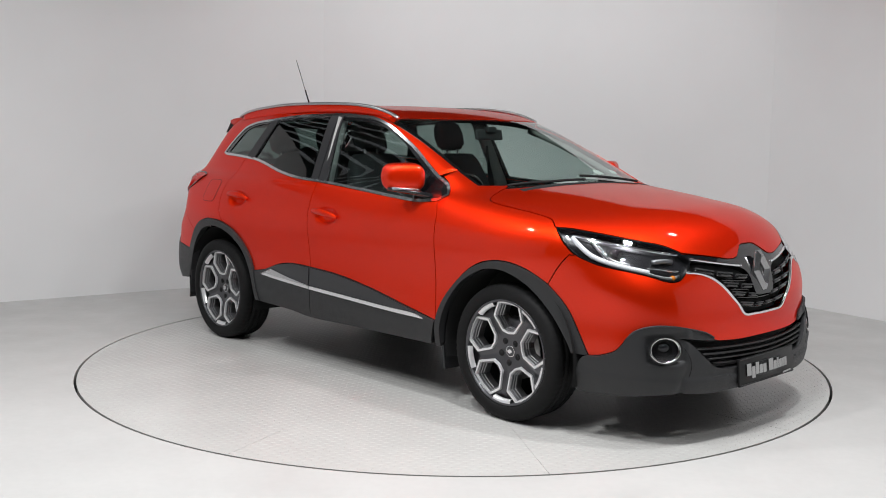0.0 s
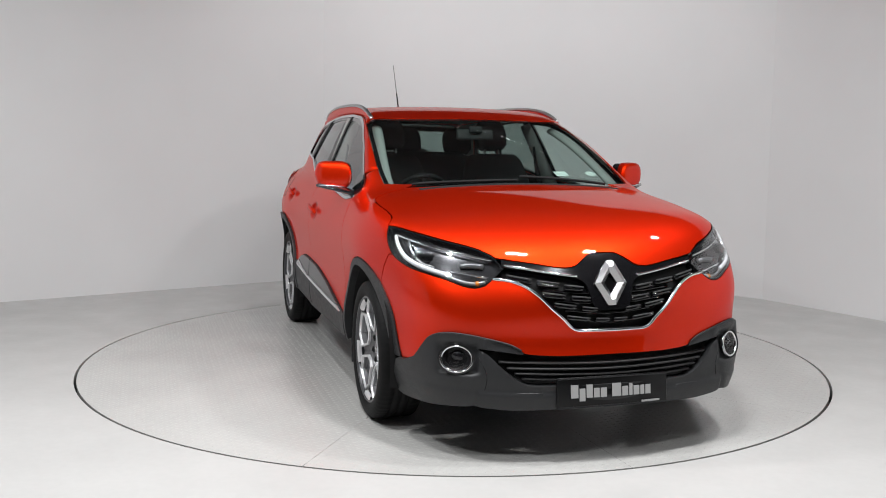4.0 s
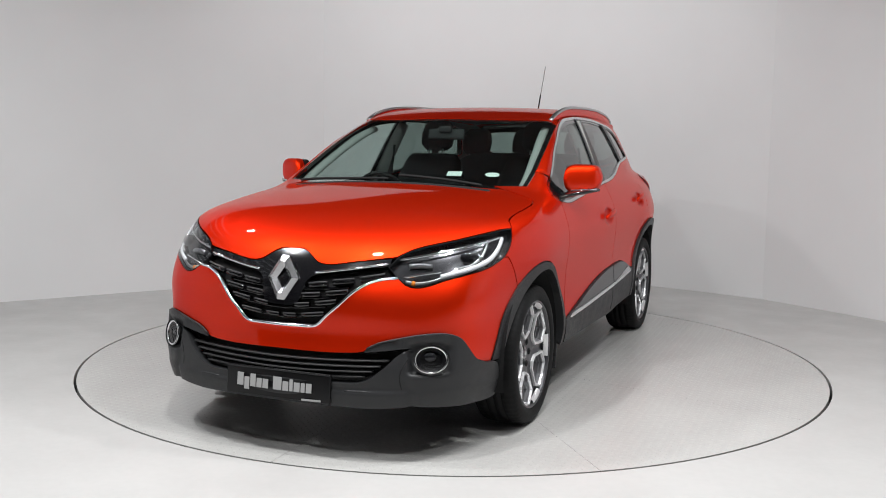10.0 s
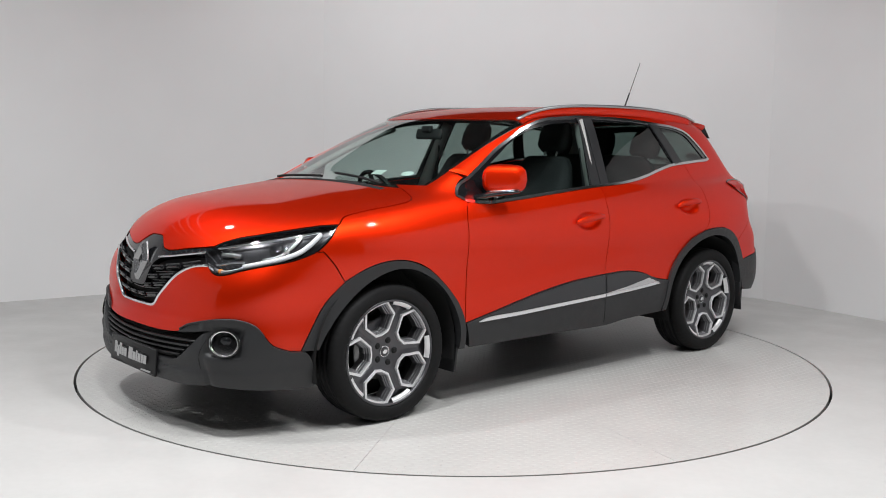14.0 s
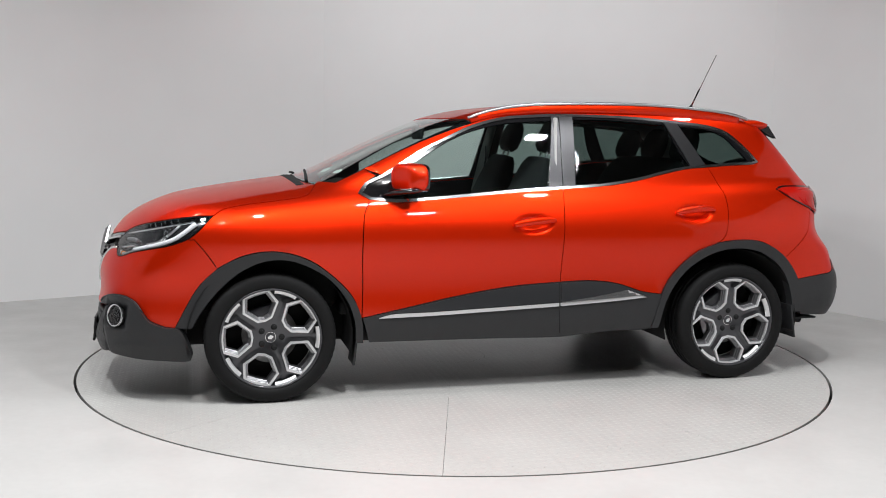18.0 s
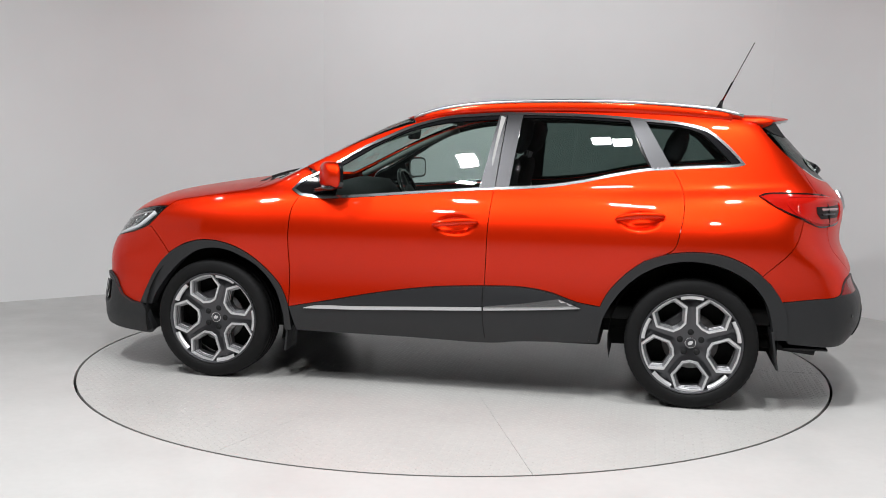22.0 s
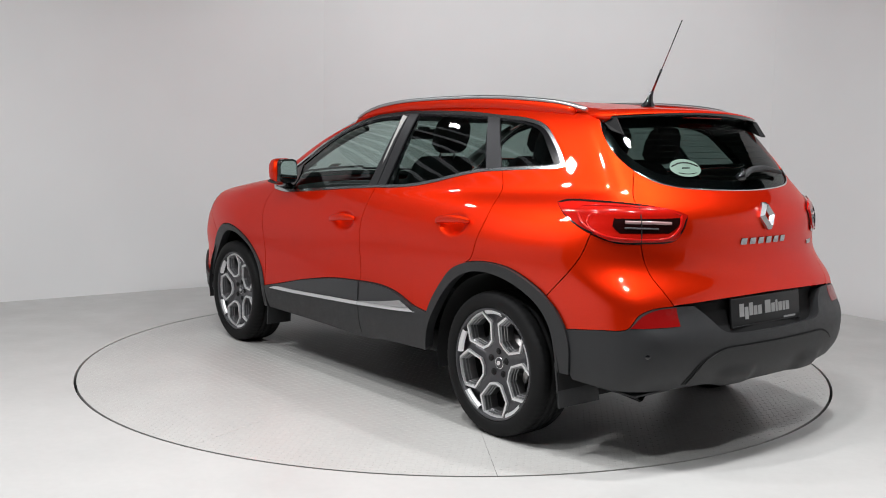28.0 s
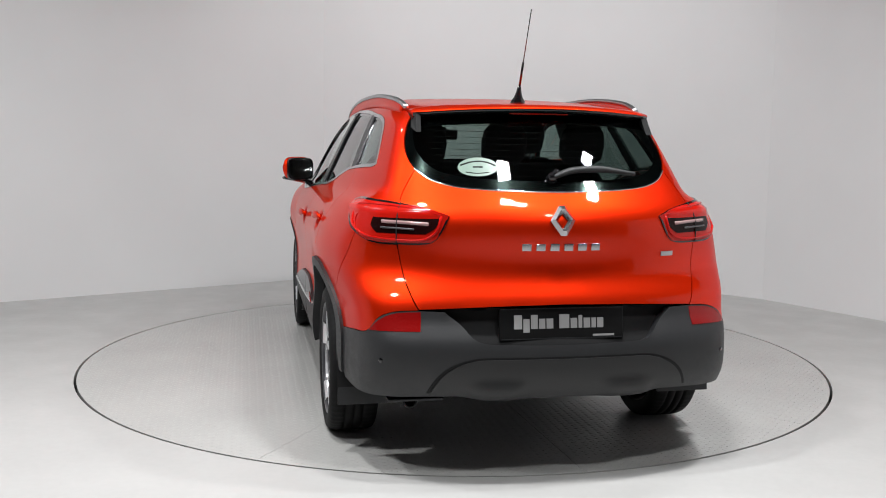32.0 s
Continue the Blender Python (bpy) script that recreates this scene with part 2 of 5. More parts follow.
def slope(p):
    e = 1e-4
    g = np.stack([(skin(p + d) - skin(p - d)) for d in (np.array([e, 0, 0]), np.array([0, e, 0]), np.array([0, 0, e]))], 1)
    return g / np.maximum(np.linalg.norm(g, axis=1, keepdims=True), 1e-9)


class View:
    """A direction from which outlines are drawn on the skin: out, and the two axes of the drawing."""

    def __init__(self, out, e1, e2):
        self.out, self.e1, self.e2 = (np.array(v, float) / np.linalg.norm(v) for v in (out, e1, e2))

    def flat(self, p):
        p = np.asarray(p, float)
        return np.stack([p @ self.e1, p @ self.e2], 1)

    def on(self, q):
        q = np.asarray(q, float)
        base = q[:, :1] * self.e1 + q[:, 1:] * self.e2
        hi = np.full(len(q), 2.6)
        lo = hi.copy()
        found = np.zeros(len(q), bool)
        for d in np.linspace(2.6, -1.2, 96):
            inside = skin(base + d * self.out) < 0
            fresh = inside & ~found
            lo[fresh] = d
            hi[fresh] = d + 0.04
            found |= inside
        for _ in range(18):
            mid = (lo + hi) / 2
            ins = skin(base + mid[:, None] * self.out) < 0
            lo = np.where(ins, mid, lo)
            hi = np.where(ins, hi, mid)
        return base + lo[:, None] * self.out


class Drum(View):
    """Outlines drawn round an upright axis: (turn x 1.1 m, height); sgn 1 faces the front, -1 the rear."""

    def __init__(self, x0, sgn):
        self.x0, self.sgn = x0, sgn
        self.out = np.array([sgn, 0, 0], float)

    def flat(self, p):
        p = np.asarray(p, float)
        return np.stack([np.arctan2(p[:, 1], (p[:, 0] - self.x0) * self.sgn) * 1.1, p[:, 2]], 1)

    def on(self, q):
        q = np.asarray(q, float)
        a = q[:, 0] / 1.1
        way = np.stack([np.cos(a) * self.sgn, np.sin(a), 0 * a], 1)
        base = np.stack([0 * a + self.x0, 0 * a, q[:, 1]], 1)
        hi, lo = np.full(len(q), 0.3), np.full(len(q), 0.3)
        found = np.zeros(len(q), bool)
        for d in np.linspace(1.6, 0.3, 66):
            inside = skin(base + d * way) < 0
            fresh = inside & ~found
            lo[fresh], hi[fresh] = d, d + 0.02
            found |= inside
        for _ in range(18):
            mid = (lo + hi) / 2
            ins = skin(base + mid[:, None] * way) < 0
            lo, hi = np.where(ins, mid, lo), np.where(ins, hi, mid)
        return base + lo[:, None] * way


LEFT = View((0, 1, 0), (1, 0, 0), (0, 0, 1))
RIGHT = View((0, -1, 0), (1, 0, 0), (0, 0, 1))
TOP = View((0, 0, 1), (1, 0, 0), (0, 1, 0))
HOODV = View((0.35, 0, 1), (1, 0, -0.35), (0, 1, 0))
FENDER = View((0.25, 1, 0.7), (1, -0.25, 0), (-0.175, -0.7, 1.0625))
BODYSIDE = View((-0.15, 1, 0.4), (1, 0.15, 0), (0.06, -0.4, 1.0225))
SCREENV = View((1, 0, 1.6), (0, 1, 0), (-1.6, 0, 1))
NOSEV = Drum(1.0, 1)
TAILV = Drum(-1.0, -1)


def curve(points, step=0.02, closed=False, sharp=()):
    """Points every step along a smooth line through the given ones; corners whose index is in sharp stay corners."""
    pts = np.asarray(points, float)
    n = len(pts)
    out = []
    for i in range(n if closed else n - 1):
        p1, p2 = pts[i], pts[(i + 1) % n]
        p0 = pts[(i - 1) % n] if (closed or i > 0) and i not in sharp else 2 * p1 - p2
        p3 = pts[(i + 2) % n] if (closed or i < n - 2) and (i + 1) % n not in sharp else 2 * p2 - p1
        k = max(1, int(round(np.linalg.norm(p2 - p1) / step)))
        d1, d0, d2 = np.linalg.norm(p2 - p1) ** 0.5, np.linalg.norm(p1 - p0) ** 0.5, np.linalg.norm(p3 - p2) ** 0.5
        d0, d2 = max(d0, 1e-6), max(d2, 1e-6)
        t1 = d1 * ((p1 - p0) / d0 - (p2 - p0) / (d0 + d1) + (p2 - p1) / d1)
        t2 = d1 * ((p2 - p1) / d1 - (p3 - p1) / (d1 + d2) + (p3 - p2) / d2)
        for j in range(k):
            u = j / k
            out.append((2 * u**3 - 3 * u**2 + 1) * p1 + (u**3 - 2 * u**2 + u) * t1 + (-2 * u**3 + 3 * u**2) * p2 + (u**3 - u**2) * t2)
    if not closed:
        out.append(pts[-1])
    return np.array(out)


def inside_of(q, loop):
    x, y = q[:, 0], q[:, 1]
    res = np.zeros(len(q), bool)
    for (ax, ay), (bx, by) in zip(loop, np.roll(loop, -1, 0)):
        c = (ay > y) != (by > y)
        if abs(by - ay) > 1e-12:
            res ^= c & (x < (bx - ax) * (y - ay) / (by - ay) + ax)
    return res


def gap_in(loop, d):
    """The closed loop drawn in by d."""
    area = np.sum(loop[:, 0] * np.roll(loop[:, 1], -1) - np.roll(loop[:, 0], -1) * loop[:, 1])
    t = np.roll(loop, -1, 0) - np.roll(loop, 1, 0)
    t /= np.maximum(np.linalg.norm(t, axis=1, keepdims=True), 1e-9)
    nrm = np.stack([-t[:, 1], t[:, 0]], 1) * (1 if area > 0 else -1)
    return loop + nrm * d


def panel(name, view, loop, mat, parent, offset=0.0, depth=0.014, gap=0.002, grid=0.022, holes=(), label="", back=None, mirror=False, bend=None):
    """A sheet on the skin inside a closed outline drawn in view, with its edge turned in; mirrored to the other side if asked.
    bend: a function of the points that gives a further offset."""
    loop = gap_in(np.asarray(loop, float), gap) if gap else np.asarray(loop, float)
    loops = [loop] + [np.asarray(h, float) for h in holes]
    lo, hi = loop.min(0), loop.max(0)
    xs, ys = np.arange(lo[0], hi[0], grid), np.arange(lo[1], hi[1], grid * 0.87)
    gx, gy = np.meshgrid(xs, ys)
    gx = gx + (np.arange(len(ys)) % 2)[:, None] * grid / 2
    q = np.stack([gx.ravel(), gy.ravel()], 1)
    ins = inside_of(q, loop)
    for h in loops[1:]:
        ins &= ~inside_of(q, h)
    q = q[ins]
    edge = np.concatenate(loops)
    if len(q):
        d2 = np.full(len(q), 9.0)
        for i in range(0, len(edge), 64):
            d2 = np.minimum(d2, ((q[:, None, :] - edge[None, i:i + 64]) ** 2).sum(2).min(1))
        q = q[d2 > (grid * 0.45) ** 2]
    allq = np.concatenate([edge, q]) if len(q) else edge
    edges, start = [], 0
    for lp in loops:
        n = len(lp)
        edges += [(start + i, start + (i + 1) % n) for i in range(n)]
        start += n
    from mathutils import geometry
    v2, _, tris, orig, _, _ = geometry.delaunay_2d_cdt([Vector(a) for a in allq], edges, [], 0, 1e-7)
    v2 = np.array([tuple(v) for v in v2])
    tris = np.array([tuple(t) for t in tris])
    cen = v2[tris].mean(1)
    keep = inside_of(cen, loop)
    for h in loops[1:]:
        keep &= ~inside_of(cen, h)
    tris = tris[keep]
    p3 = view.on(v2)
    nrm = slope(p3)
    off = np.full(len(p3), offset)
    if bend is not None:
        off = off + bend(p3)
    p3 = p3 + nrm * off[:, None]
    # outward order
    turn = np.cross(p3[tris[:, 1]] - p3[tris[:, 0]], p3[tris[:, 2]] - p3[tris[:, 0]])
    if (turn * nrm[tris[:, 0]]).sum() < 0:
        tris = tris[:, ::-1]
    count = {}
    for t in tris:
        for i in range(3):
            e = (t[i], t[(i + 1) % 3])
            count[e] = 1
    border = [e for e in count if (e[1], e[0]) not in count]
    verts = [tuple(v) for v in p3]
    faces = [tuple(int(i) for i in t) for t in tris]
    mi = [0] * len(faces)
    if depth:
        used = {}
        for e in border:
            for i in e:
                if i not in used:
                    used[i] = len(verts)
                    verts.append(tuple(p3[i]))
                    verts.append(tuple(p3[i] - nrm[i] * depth))
        for i, j in border:
            faces.append((used[j], used[i], used[i] + 1, used[j] + 1))
            mi.append(0)
    if back is not None:
        base = len(verts)
        verts += [tuple(v) for v in p3 - nrm * max(depth, 0.006)]
        for t in tris:
            faces.append(tuple(int(i) + base for i in t[::-1]))
            mi.append(1)
    mats = [mat] + ([back] if back is not None else [])
    made = []
    for sgn in ((1, -1) if mirror else (1,)):
        vv = verts if sgn == 1 else [(a, -b, c) for a, b, c in verts]
        ff = faces if sgn == 1 else [f[::-1] for f in faces]
        ob = obj(name, vv, ff, mats, parent, label)
        ob.data.polygons.foreach_set("material_index", mi)
        made.append(ob)
    return made if mirror else made[0]


def drawn(view, pts2, to):
    """Points drawn in one view, as seen in another, by way of the skin."""
    return to.flat(view.on(np.asarray(pts2, float)))


def motions():
    turns = [(t, TURN0 + TURN_RATE * t) for t in range(0, 33)]
    rows = []
    for t, a in turns:
        c, s = math.cos(radians(a)), math.sin(radians(a))
        rows.append((t, pose(c * CAR_X - s * CAR_Y, s * CAR_X + c * CAR_Y, 0.0, 0, 0, a)))
    walk(car, rows)
    walk(turntable, [(t, pose(0, 0, 0, 0, 0, a)) for t, a in turns])


# ---------------------------------------------------------------- the studio
CORNERS = [(-5.6, 0.4), (-1.27, 3.36), (2.74, 2.42), (4.0, 0.45), (4.6, -4.5), (-5.6, -4.5)]
BACK = [(-1.27, 3.36), (-0.2, 3.50), (0.9, 3.48), (1.6, 3.28), (2.12, 2.95), (2.74, 2.42)]
WALL_H, HALL_H = 2.85, 4.4
HALL_BOX = (-10.5, 7.5, -9.5, 6.8)


def build_room():
    n = len(CORNERS)
    for i in (0, 1, 2, 3, 5):
        a, b = CORNERS[i], CORNERS[(i + 1) % n]
        run = [tuple(p) for p in curve(BACK, 0.1)] if i == 1 else [a, b]
        out = []
        for k, p in enumerate(run):
            t = Vector(run[min(k + 1, len(run) - 1)]) - Vector(run[max(k - 1, 0)])
            nn = Vector((-t.y, t.x)).normalized()
            if nn.dot(Vector(p) - Vector((0, -2.5))) < 0:
                nn = -nn
            out.append((p[0] + nn.x * 0.12, p[1] + nn.y * 0.12))
        m = len(run)
        v = [(x, y, -0.02) for x, y in run] + [(x, y, WALL_H) for x, y in run] + [(x, y, -0.02) for x, y in out] + [(x, y, WALL_H) for x, y in out]
        f = []
        for k in range(m - 1):
            f += [(k, k + 1, m + k + 1, m + k), (2 * m + k, 3 * m + k, 3 * m + k + 1, 2 * m + k + 1), (m + k, m + k + 1, 3 * m + k + 1, 3 * m + k), (k, 2 * m + k, 2 * m + k + 1, k + 1)]
        bm = bmesh.new()
        vs = [bm.verts.new(p) for p in v]
        for q in f:
            bm.faces.new([vs[j] for j in q])
        tagged(part("wall_%d" % (i + 1), bm, WALL), "smooth white painted studio wall panel", "wall", kind="structure")
    # the dim hall round the studio's panels
    x0, x1, y0, y1 = HALL_BOX
    for k, (lo, hi) in enumerate((((x0 - 0.2, y0), (x0, y1)), ((x1, y0), (x1 + 0.2, y1)), ((x0, y0 - 0.2), (x1, y0)), ((x0, y1), (x1, y1 + 0.2)))):
        bm = bmesh.new()
        box(bm, (*lo, -0.02), (*hi, HALL_H))
        tagged(part("hall_wall_%d" % (k + 1), bm, HALL), "dim grey wall of the hall behind the studio", "wall", kind="structure")
    # floor with a round hole for the table
    seg = 160
    rim = [(math.cos(2 * math.pi * k / seg) * (TABLE_R + 0.008), math.sin(2 * math.pi * k / seg) * (TABLE_R + 0.008)) for k in range(seg)]
    verts = [(x, y, 0.0) for x, y in rim] + [(x * 6.6, y * 6.6, 0.0) for x, y in rim] + [(x, y, -0.08) for x, y in rim]
    faces = [(k, k + seg, (k + 1) % seg + seg, (k + 1) % seg) for k in range(seg)] + [(k, (k + 1) % seg, (k + 1) % seg + 2 * seg, k + 2 * seg) for k in range(seg)]
    fl = obj("floor", verts, faces, FLOOR, smooth=False)
    tagged(fl, "pale grey painted smooth studio floor", "floor", kind="structure")
    pit = obj("floor_pit", [(x * 1.01, y * 1.01, -0.08) for x, y in rim], [tuple(range(seg))], MATT, smooth=False)
    tagged(pit, "dark pit below the turning platform", "pit", kind="structure")
    bm = bmesh.new()
    vs = [bm.verts.new((x, y, HALL_H + 0.003)) for x, y in [(x0 - 0.2, y1 + 0.2), (x1 + 0.2, y1 + 0.2), (x1 + 0.2, y0 - 0.2), (x0 - 0.2, y0 - 0.2)]]
    f = bm.faces.new(vs)
    r = bmesh.ops.extrude_face_region(bm, geom=[f])
    bmesh.ops.translate(bm, verts=[v for v in r["geom"] if isinstance(v, bmesh.types.BMVert)], vec=(0, 0, 0.1))
    tagged(part("ceiling", bm, CEIL), "dark ceiling above the studio lights", "ceiling", kind="structure")


def build_strip_lights():
    rail = None
    for k in range(13):
        bm = bmesh.new()
        box(bm, (-0.022, -5.2, -0.02), (0.022, 5.2, 0.02), 0.004)
        place = pose(-9.4 + 0.42 * k, 0.9, HALL_H - 0.02)
        if rail is None:
            rail = part("strip_light", bm, BATTEN)
            tagged(rail, "long thin white strip light under the dark ceiling", "strip light", "strip lights of the hall")
            rail.matrix_basis = place
        else:
            bm.free()
            copy_thing(rail, place)


BATTEN = material("white_strip_light", (0.9, 0.95, 1.0), 0.5, emit=0.4)
CEIL = material("dark_ceiling", (0.13, 0.13, 0.134), 0.8, stain=0.1)
build_room()
build_strip_lights()


def build_turntable():
    root = new("turntable")
    r = TABLE_R - 0.007
    inner = 0.21

    def plate(name, a0, a1, r0, r1, n):
        verts, faces = [], []
        for k in range(n + 1):
            a = a0 + (a1 - a0) * k / n
            for q in ((r0, 0.0), (r1, 0.0), (r1, -0.03), (r0, -0.03)):
                verts.append((q[0] * math.cos(a), q[0] * math.sin(a), q[1]))
        for k in range(n):
            for j in range(4):
                i, m = k * 4, (k + 1) * 4
                faces.append((i + j, i + (j + 1) % 4, m + (j + 1) % 4, m + j))
        faces.append((0, 3, 2, 1))
        faces.append((4 * n, 4 * n + 1, 4 * n + 2, 4 * n + 3))
        return obj(name, verts, faces, DECK, root, smooth=False)

    for k in range(10):
        a0 = radians(2.2 + 36 * k)
        plate("tread_plate", a0 + 0.0005, a0 + radians(36) - 0.0005, inner + 0.001, r, 16)
    verts = [(0, 0, 0.0)] + [(inner * math.cos(2 * math.pi * k / 64), inner * math.sin(2 * math.pi * k / 64), 0.0) for k in range(64)]
    obj("centre_plate", verts, [(0, k + 1, (k + 1) % 64 + 1) for k in range(64)], DECK, root, smooth=False)
    # raised lozenges, turned a quarter from cell to cell
    cell, n = 0.030, 78
    half = np.array([(0.0125, 0, 0), (0, 0.0048, 0), (-0.0125, 0, 0), (0, -0.0048, 0), (0.0065, 0, 0.0011), (-0.0065, 0, 0.0011)])
    quarter = half[:, [1, 0, 2]] * [-1, 1, 1]
    slant = np.array([[1, 1, 0], [-1, 1, 0], [0, 0, math.sqrt(2)]]) / math.sqrt(2)
    verts, faces = [], []
    for i in range(-n, n + 1):
        for k in range(-n, n + 1):
            x, y = (i + k) * cell / math.sqrt(2), (k - i) * cell / math.sqrt(2)
            if math.hypot(x, y) > r - 0.02:
                continue
            b = len(verts)
            verts += (((quarter if (i + k) % 2 else half) @ slant) + [x, y, 0]).tolist()
            faces += [(b, b + 1, b + 5, b + 4), (b + 1, b + 2, b + 5), (b + 2, b + 3, b + 5), (b + 3, b, b + 4), (b + 3, b + 4, b + 5)]
    tagged(obj("tread_pattern", verts, faces, LOZENGE, root, smooth=False), kind="stuff")
    return tagged(root, "round pale painted tread-plate turntable flush with the floor", "turntable")


turntable = build_turntable()

# ---------------------------------------------------------------- the car
car = new("car")
tagged(car, "red metallic crossover car with dark lower cladding parked on a turntable", "car")
# --- side outlines (x forward, z up)
ARCH_F = [(1.800, 0.40), (1.747, 0.503), (1.682, 0.612), (1.588, 0.706), (1.467, 0.768), (1.349, 0.792), (1.231, 0.781), (1.112, 0.734), (0.993, 0.644), (0.904, 0.545), (0.857, 0.435)]
ARCH_R = [(-0.857, 0.515), (-0.894, 0.589), (-0.983, 0.692), (-1.074, 0.763), (-1.199, 0.806), (-1.355, 0.819), (-1.481, 0.802), (-1.613, 0.739), (-1.704, 0.659), (-1.764, 0.569)]
DOOR_FRONT = [(0.855, 0.435), (0.850, 0.606), (0.853, 0.787), (0.848, 0.906), (0.837, 0.989), (0.805, 1.05)]
DOOR_MID = [(-0.246, 0.599), (-0.255, 0.794), (-0.264, 0.974), (-0.277, 1.106)]
DOOR_REAR = [(-1.074, 0.763), (-1.15, 0.792), (-1.221, 0.831), (-1.25, 0.93), (-1.264, 1.013), (-1.263, 1.088), (-1.241, 1.163), (-1.206, 1.227)]
BELT_F = [(0.805, 1.05), (0.667, 1.038), (0.486, 1.048), (0.183, 1.072), (-0.031, 1.089), (-0.277, 1.106)]
BELT_R = [(-0.277, 1.106), (-0.431, 1.113), (-0.587, 1.127), (-0.744, 1.152), (-0.903, 1.187), (-1.063, 1.216), (-1.206, 1.227)]
BELT_Q = [(-1.206, 1.227), (-1.382, 1.238), (-1.528, 1.246), (-1.57, 1.258)]
WIN_TOP = [(0.863, 1.083), (0.819, 1.137), (0.73, 1.179), (0.609, 1.249), (0.488, 1.321), (0.364, 1.38), (0.209, 1.447), (0.02, 1.497), (-0.138, 1.511), (-0.296, 1.52), (-0.613, 1.518), (-0.835, 1.509), (-1.042, 1.492), (-1.248, 1.473), (-1.373, 1.44), (-1.462, 1.375), (-1.536, 1.301), (-1.57, 1.258)]
SILL_TOP = [(0.853, 0.435), (0.633, 0.478), (0.332, 0.538), (0.028, 0.582), (-0.246, 0.599), (-0.43, 0.602), (-0.585, 0.582), (-0.741, 0.533), (-0.857, 0.515)]
BONNET_SIDE = [(1.60, 0.972), (1.561, 1.000), (1.441, 1.025), (1.294, 1.044), (1.161, 1.063), (1.117, 1.078), (1.074, 1.112), (1.045, 1.135)]
# --- nose outlines (degrees round the nose, height)
LAMP_TOP = [(22.6, 0.826), (23.6, 0.848), (25.4, 0.876), (29.0, 0.902), (37.0, 0.932), (44.5, 0.956), (50.0, 0.970), (54.2, 0.974)]
LAMP_LOW = [(22.6, 0.826), (24.2, 0.788), (26.2, 0.756), (28.2, 0.745), (30.4, 0.751), (34.2, 0.774), (39.0, 0.795), (44.6, 0.818), (49.2, 0.852), (52.0, 0.904), (53.4, 0.945), (54.2, 0.974)]
GRILLE_TOP = [(0.0, 0.887), (3.1, 0.884), (5.4, 0.859), (7.1, 0.836), (9.5, 0.828), (17.1, 0.847), (23.4, 0.860)]
GRILLE_LOW = [(0.0, 0.566), (4.0, 0.567), (8.1, 0.573), (10.4, 0.619), (12.8, 0.664), (15.3, 0.715), (17.9, 0.752), (21.1, 0.776), (24.7, 0.784)]
RED_LOW = [(0.0, 0.463), (12.9, 0.464), (18.3, 0.476), (19.2, 0.492), (20.9, 0.510), (24.5, 0.531), (29.7, 0.552), (34.0, 0.552), (37.0, 0.527), (38.8, 0.48), (40.5, 0.435), (43.7, 0.405)]
INTAKE = [(0.0, 0.459), (12.9, 0.460), (18.3, 0.469), (27.4, 0.495), (24.8, 0.466), (22.9, 0.427), (21.1, 0.394), (19.4, 0.365), (17.2, 0.344), (12.8, 0.339), (0.0, 0.340)]
NOSE_LOW = [(43.7, 0.405), (46.8, 0.395), (48.3, 0.30), (47.8, 0.240), (40.0, 0.235), (28.2, 0.254), (24.4, 0.247), (19.8, 0.239), (14.1, 0.240), (0.0, 0.242)]
# --- tail outlines (degrees round the tail, height)
GATE_GLASS_LOW = [(0.0, 1.160), (10.7, 1.164), (16.9, 1.169), (23.2, 1.180), (28.5, 1.205), (32.6, 1.245)]
GATE_SIDE = [(34.5, 1.262), (33.9, 1.142), (33.2, 1.066), (33.0, 0.953), (32.4, 0.885), (31.2, 0.819), (29.1, 0.755), (27.2, 0.697)]
GATE_LOW = [(27.2, 0.697), (14.0, 0.711), (0.0, 0.718)]
GLASS_SIDE = [(32.6, 1.245), (36.0, 1.30), (38.3, 1.36), (39.6, 1.42), (39.8, 1.465)]
GLASS_TOP = [(39.8, 1.465), (34.0, 1.472), (27.0, 1.480), (10.0, 1.490), (0.0, 1.492)]
TLAMP_TOP = [(22.6, 1.062), (26.8, 1.087), (34.5, 1.109), (42.0, 1.117), (48.2, 1.115), (50.8, 1.102)]
TLAMP_LOW = [(22.6, 1.062), (24.2, 0.993), (25.9, 0.958), (33.4, 0.947), (38.5, 0.951), (41.5, 0.974), (46.0, 1.015), (49.5, 1.068), (50.8, 1.102)]
REAR_SEAM = [(43.2, 0.984), (45.2, 0.888), (47.8, 0.813), (53.0, 0.692)]
CLAD_TOP = [(27.3, 0.694), (31.6, 0.686), (34.3, 0.662), (36.5, 0.606), (41.0, 0.590), (48.4, 0.569)]


def cat(*runs):
    """Runs of points end to end, without the doubled joints."""
    out = []
    for r in runs:
        for p in r:
            if not out or np.linalg.norm(np.asarray(p) - np.asarray(out[-1])) > 1e-4:
                out.append(tuple(p))
    if np.linalg.norm(np.asarray(out[0]) - np.asarray(out[-1])) < 1e-4:
        out.pop()
    return np.array(out)


def deg(pts):
    return [(radians(a) * 1.1, z) for a, z in pts]


def both(half):
    """A closed outline from its left half, which runs from the middle line back to it."""
    h = np.asarray(half)
    return cat(h, h[::-1] * [-1, 1])


C = curve


def cup(x, z, a, b, d):
    """A rounded hollow in a door behind its handle."""
    def bend(p):
        r = np.sqrt(((p[:, 0] - x) / a) ** 2 + ((p[:, 2] - z) / b) ** 2)
        u = np.clip((1.0 - r) / 0.55, 0, 1)
        return -d * u * u * (3 - 2 * u)
    return bend


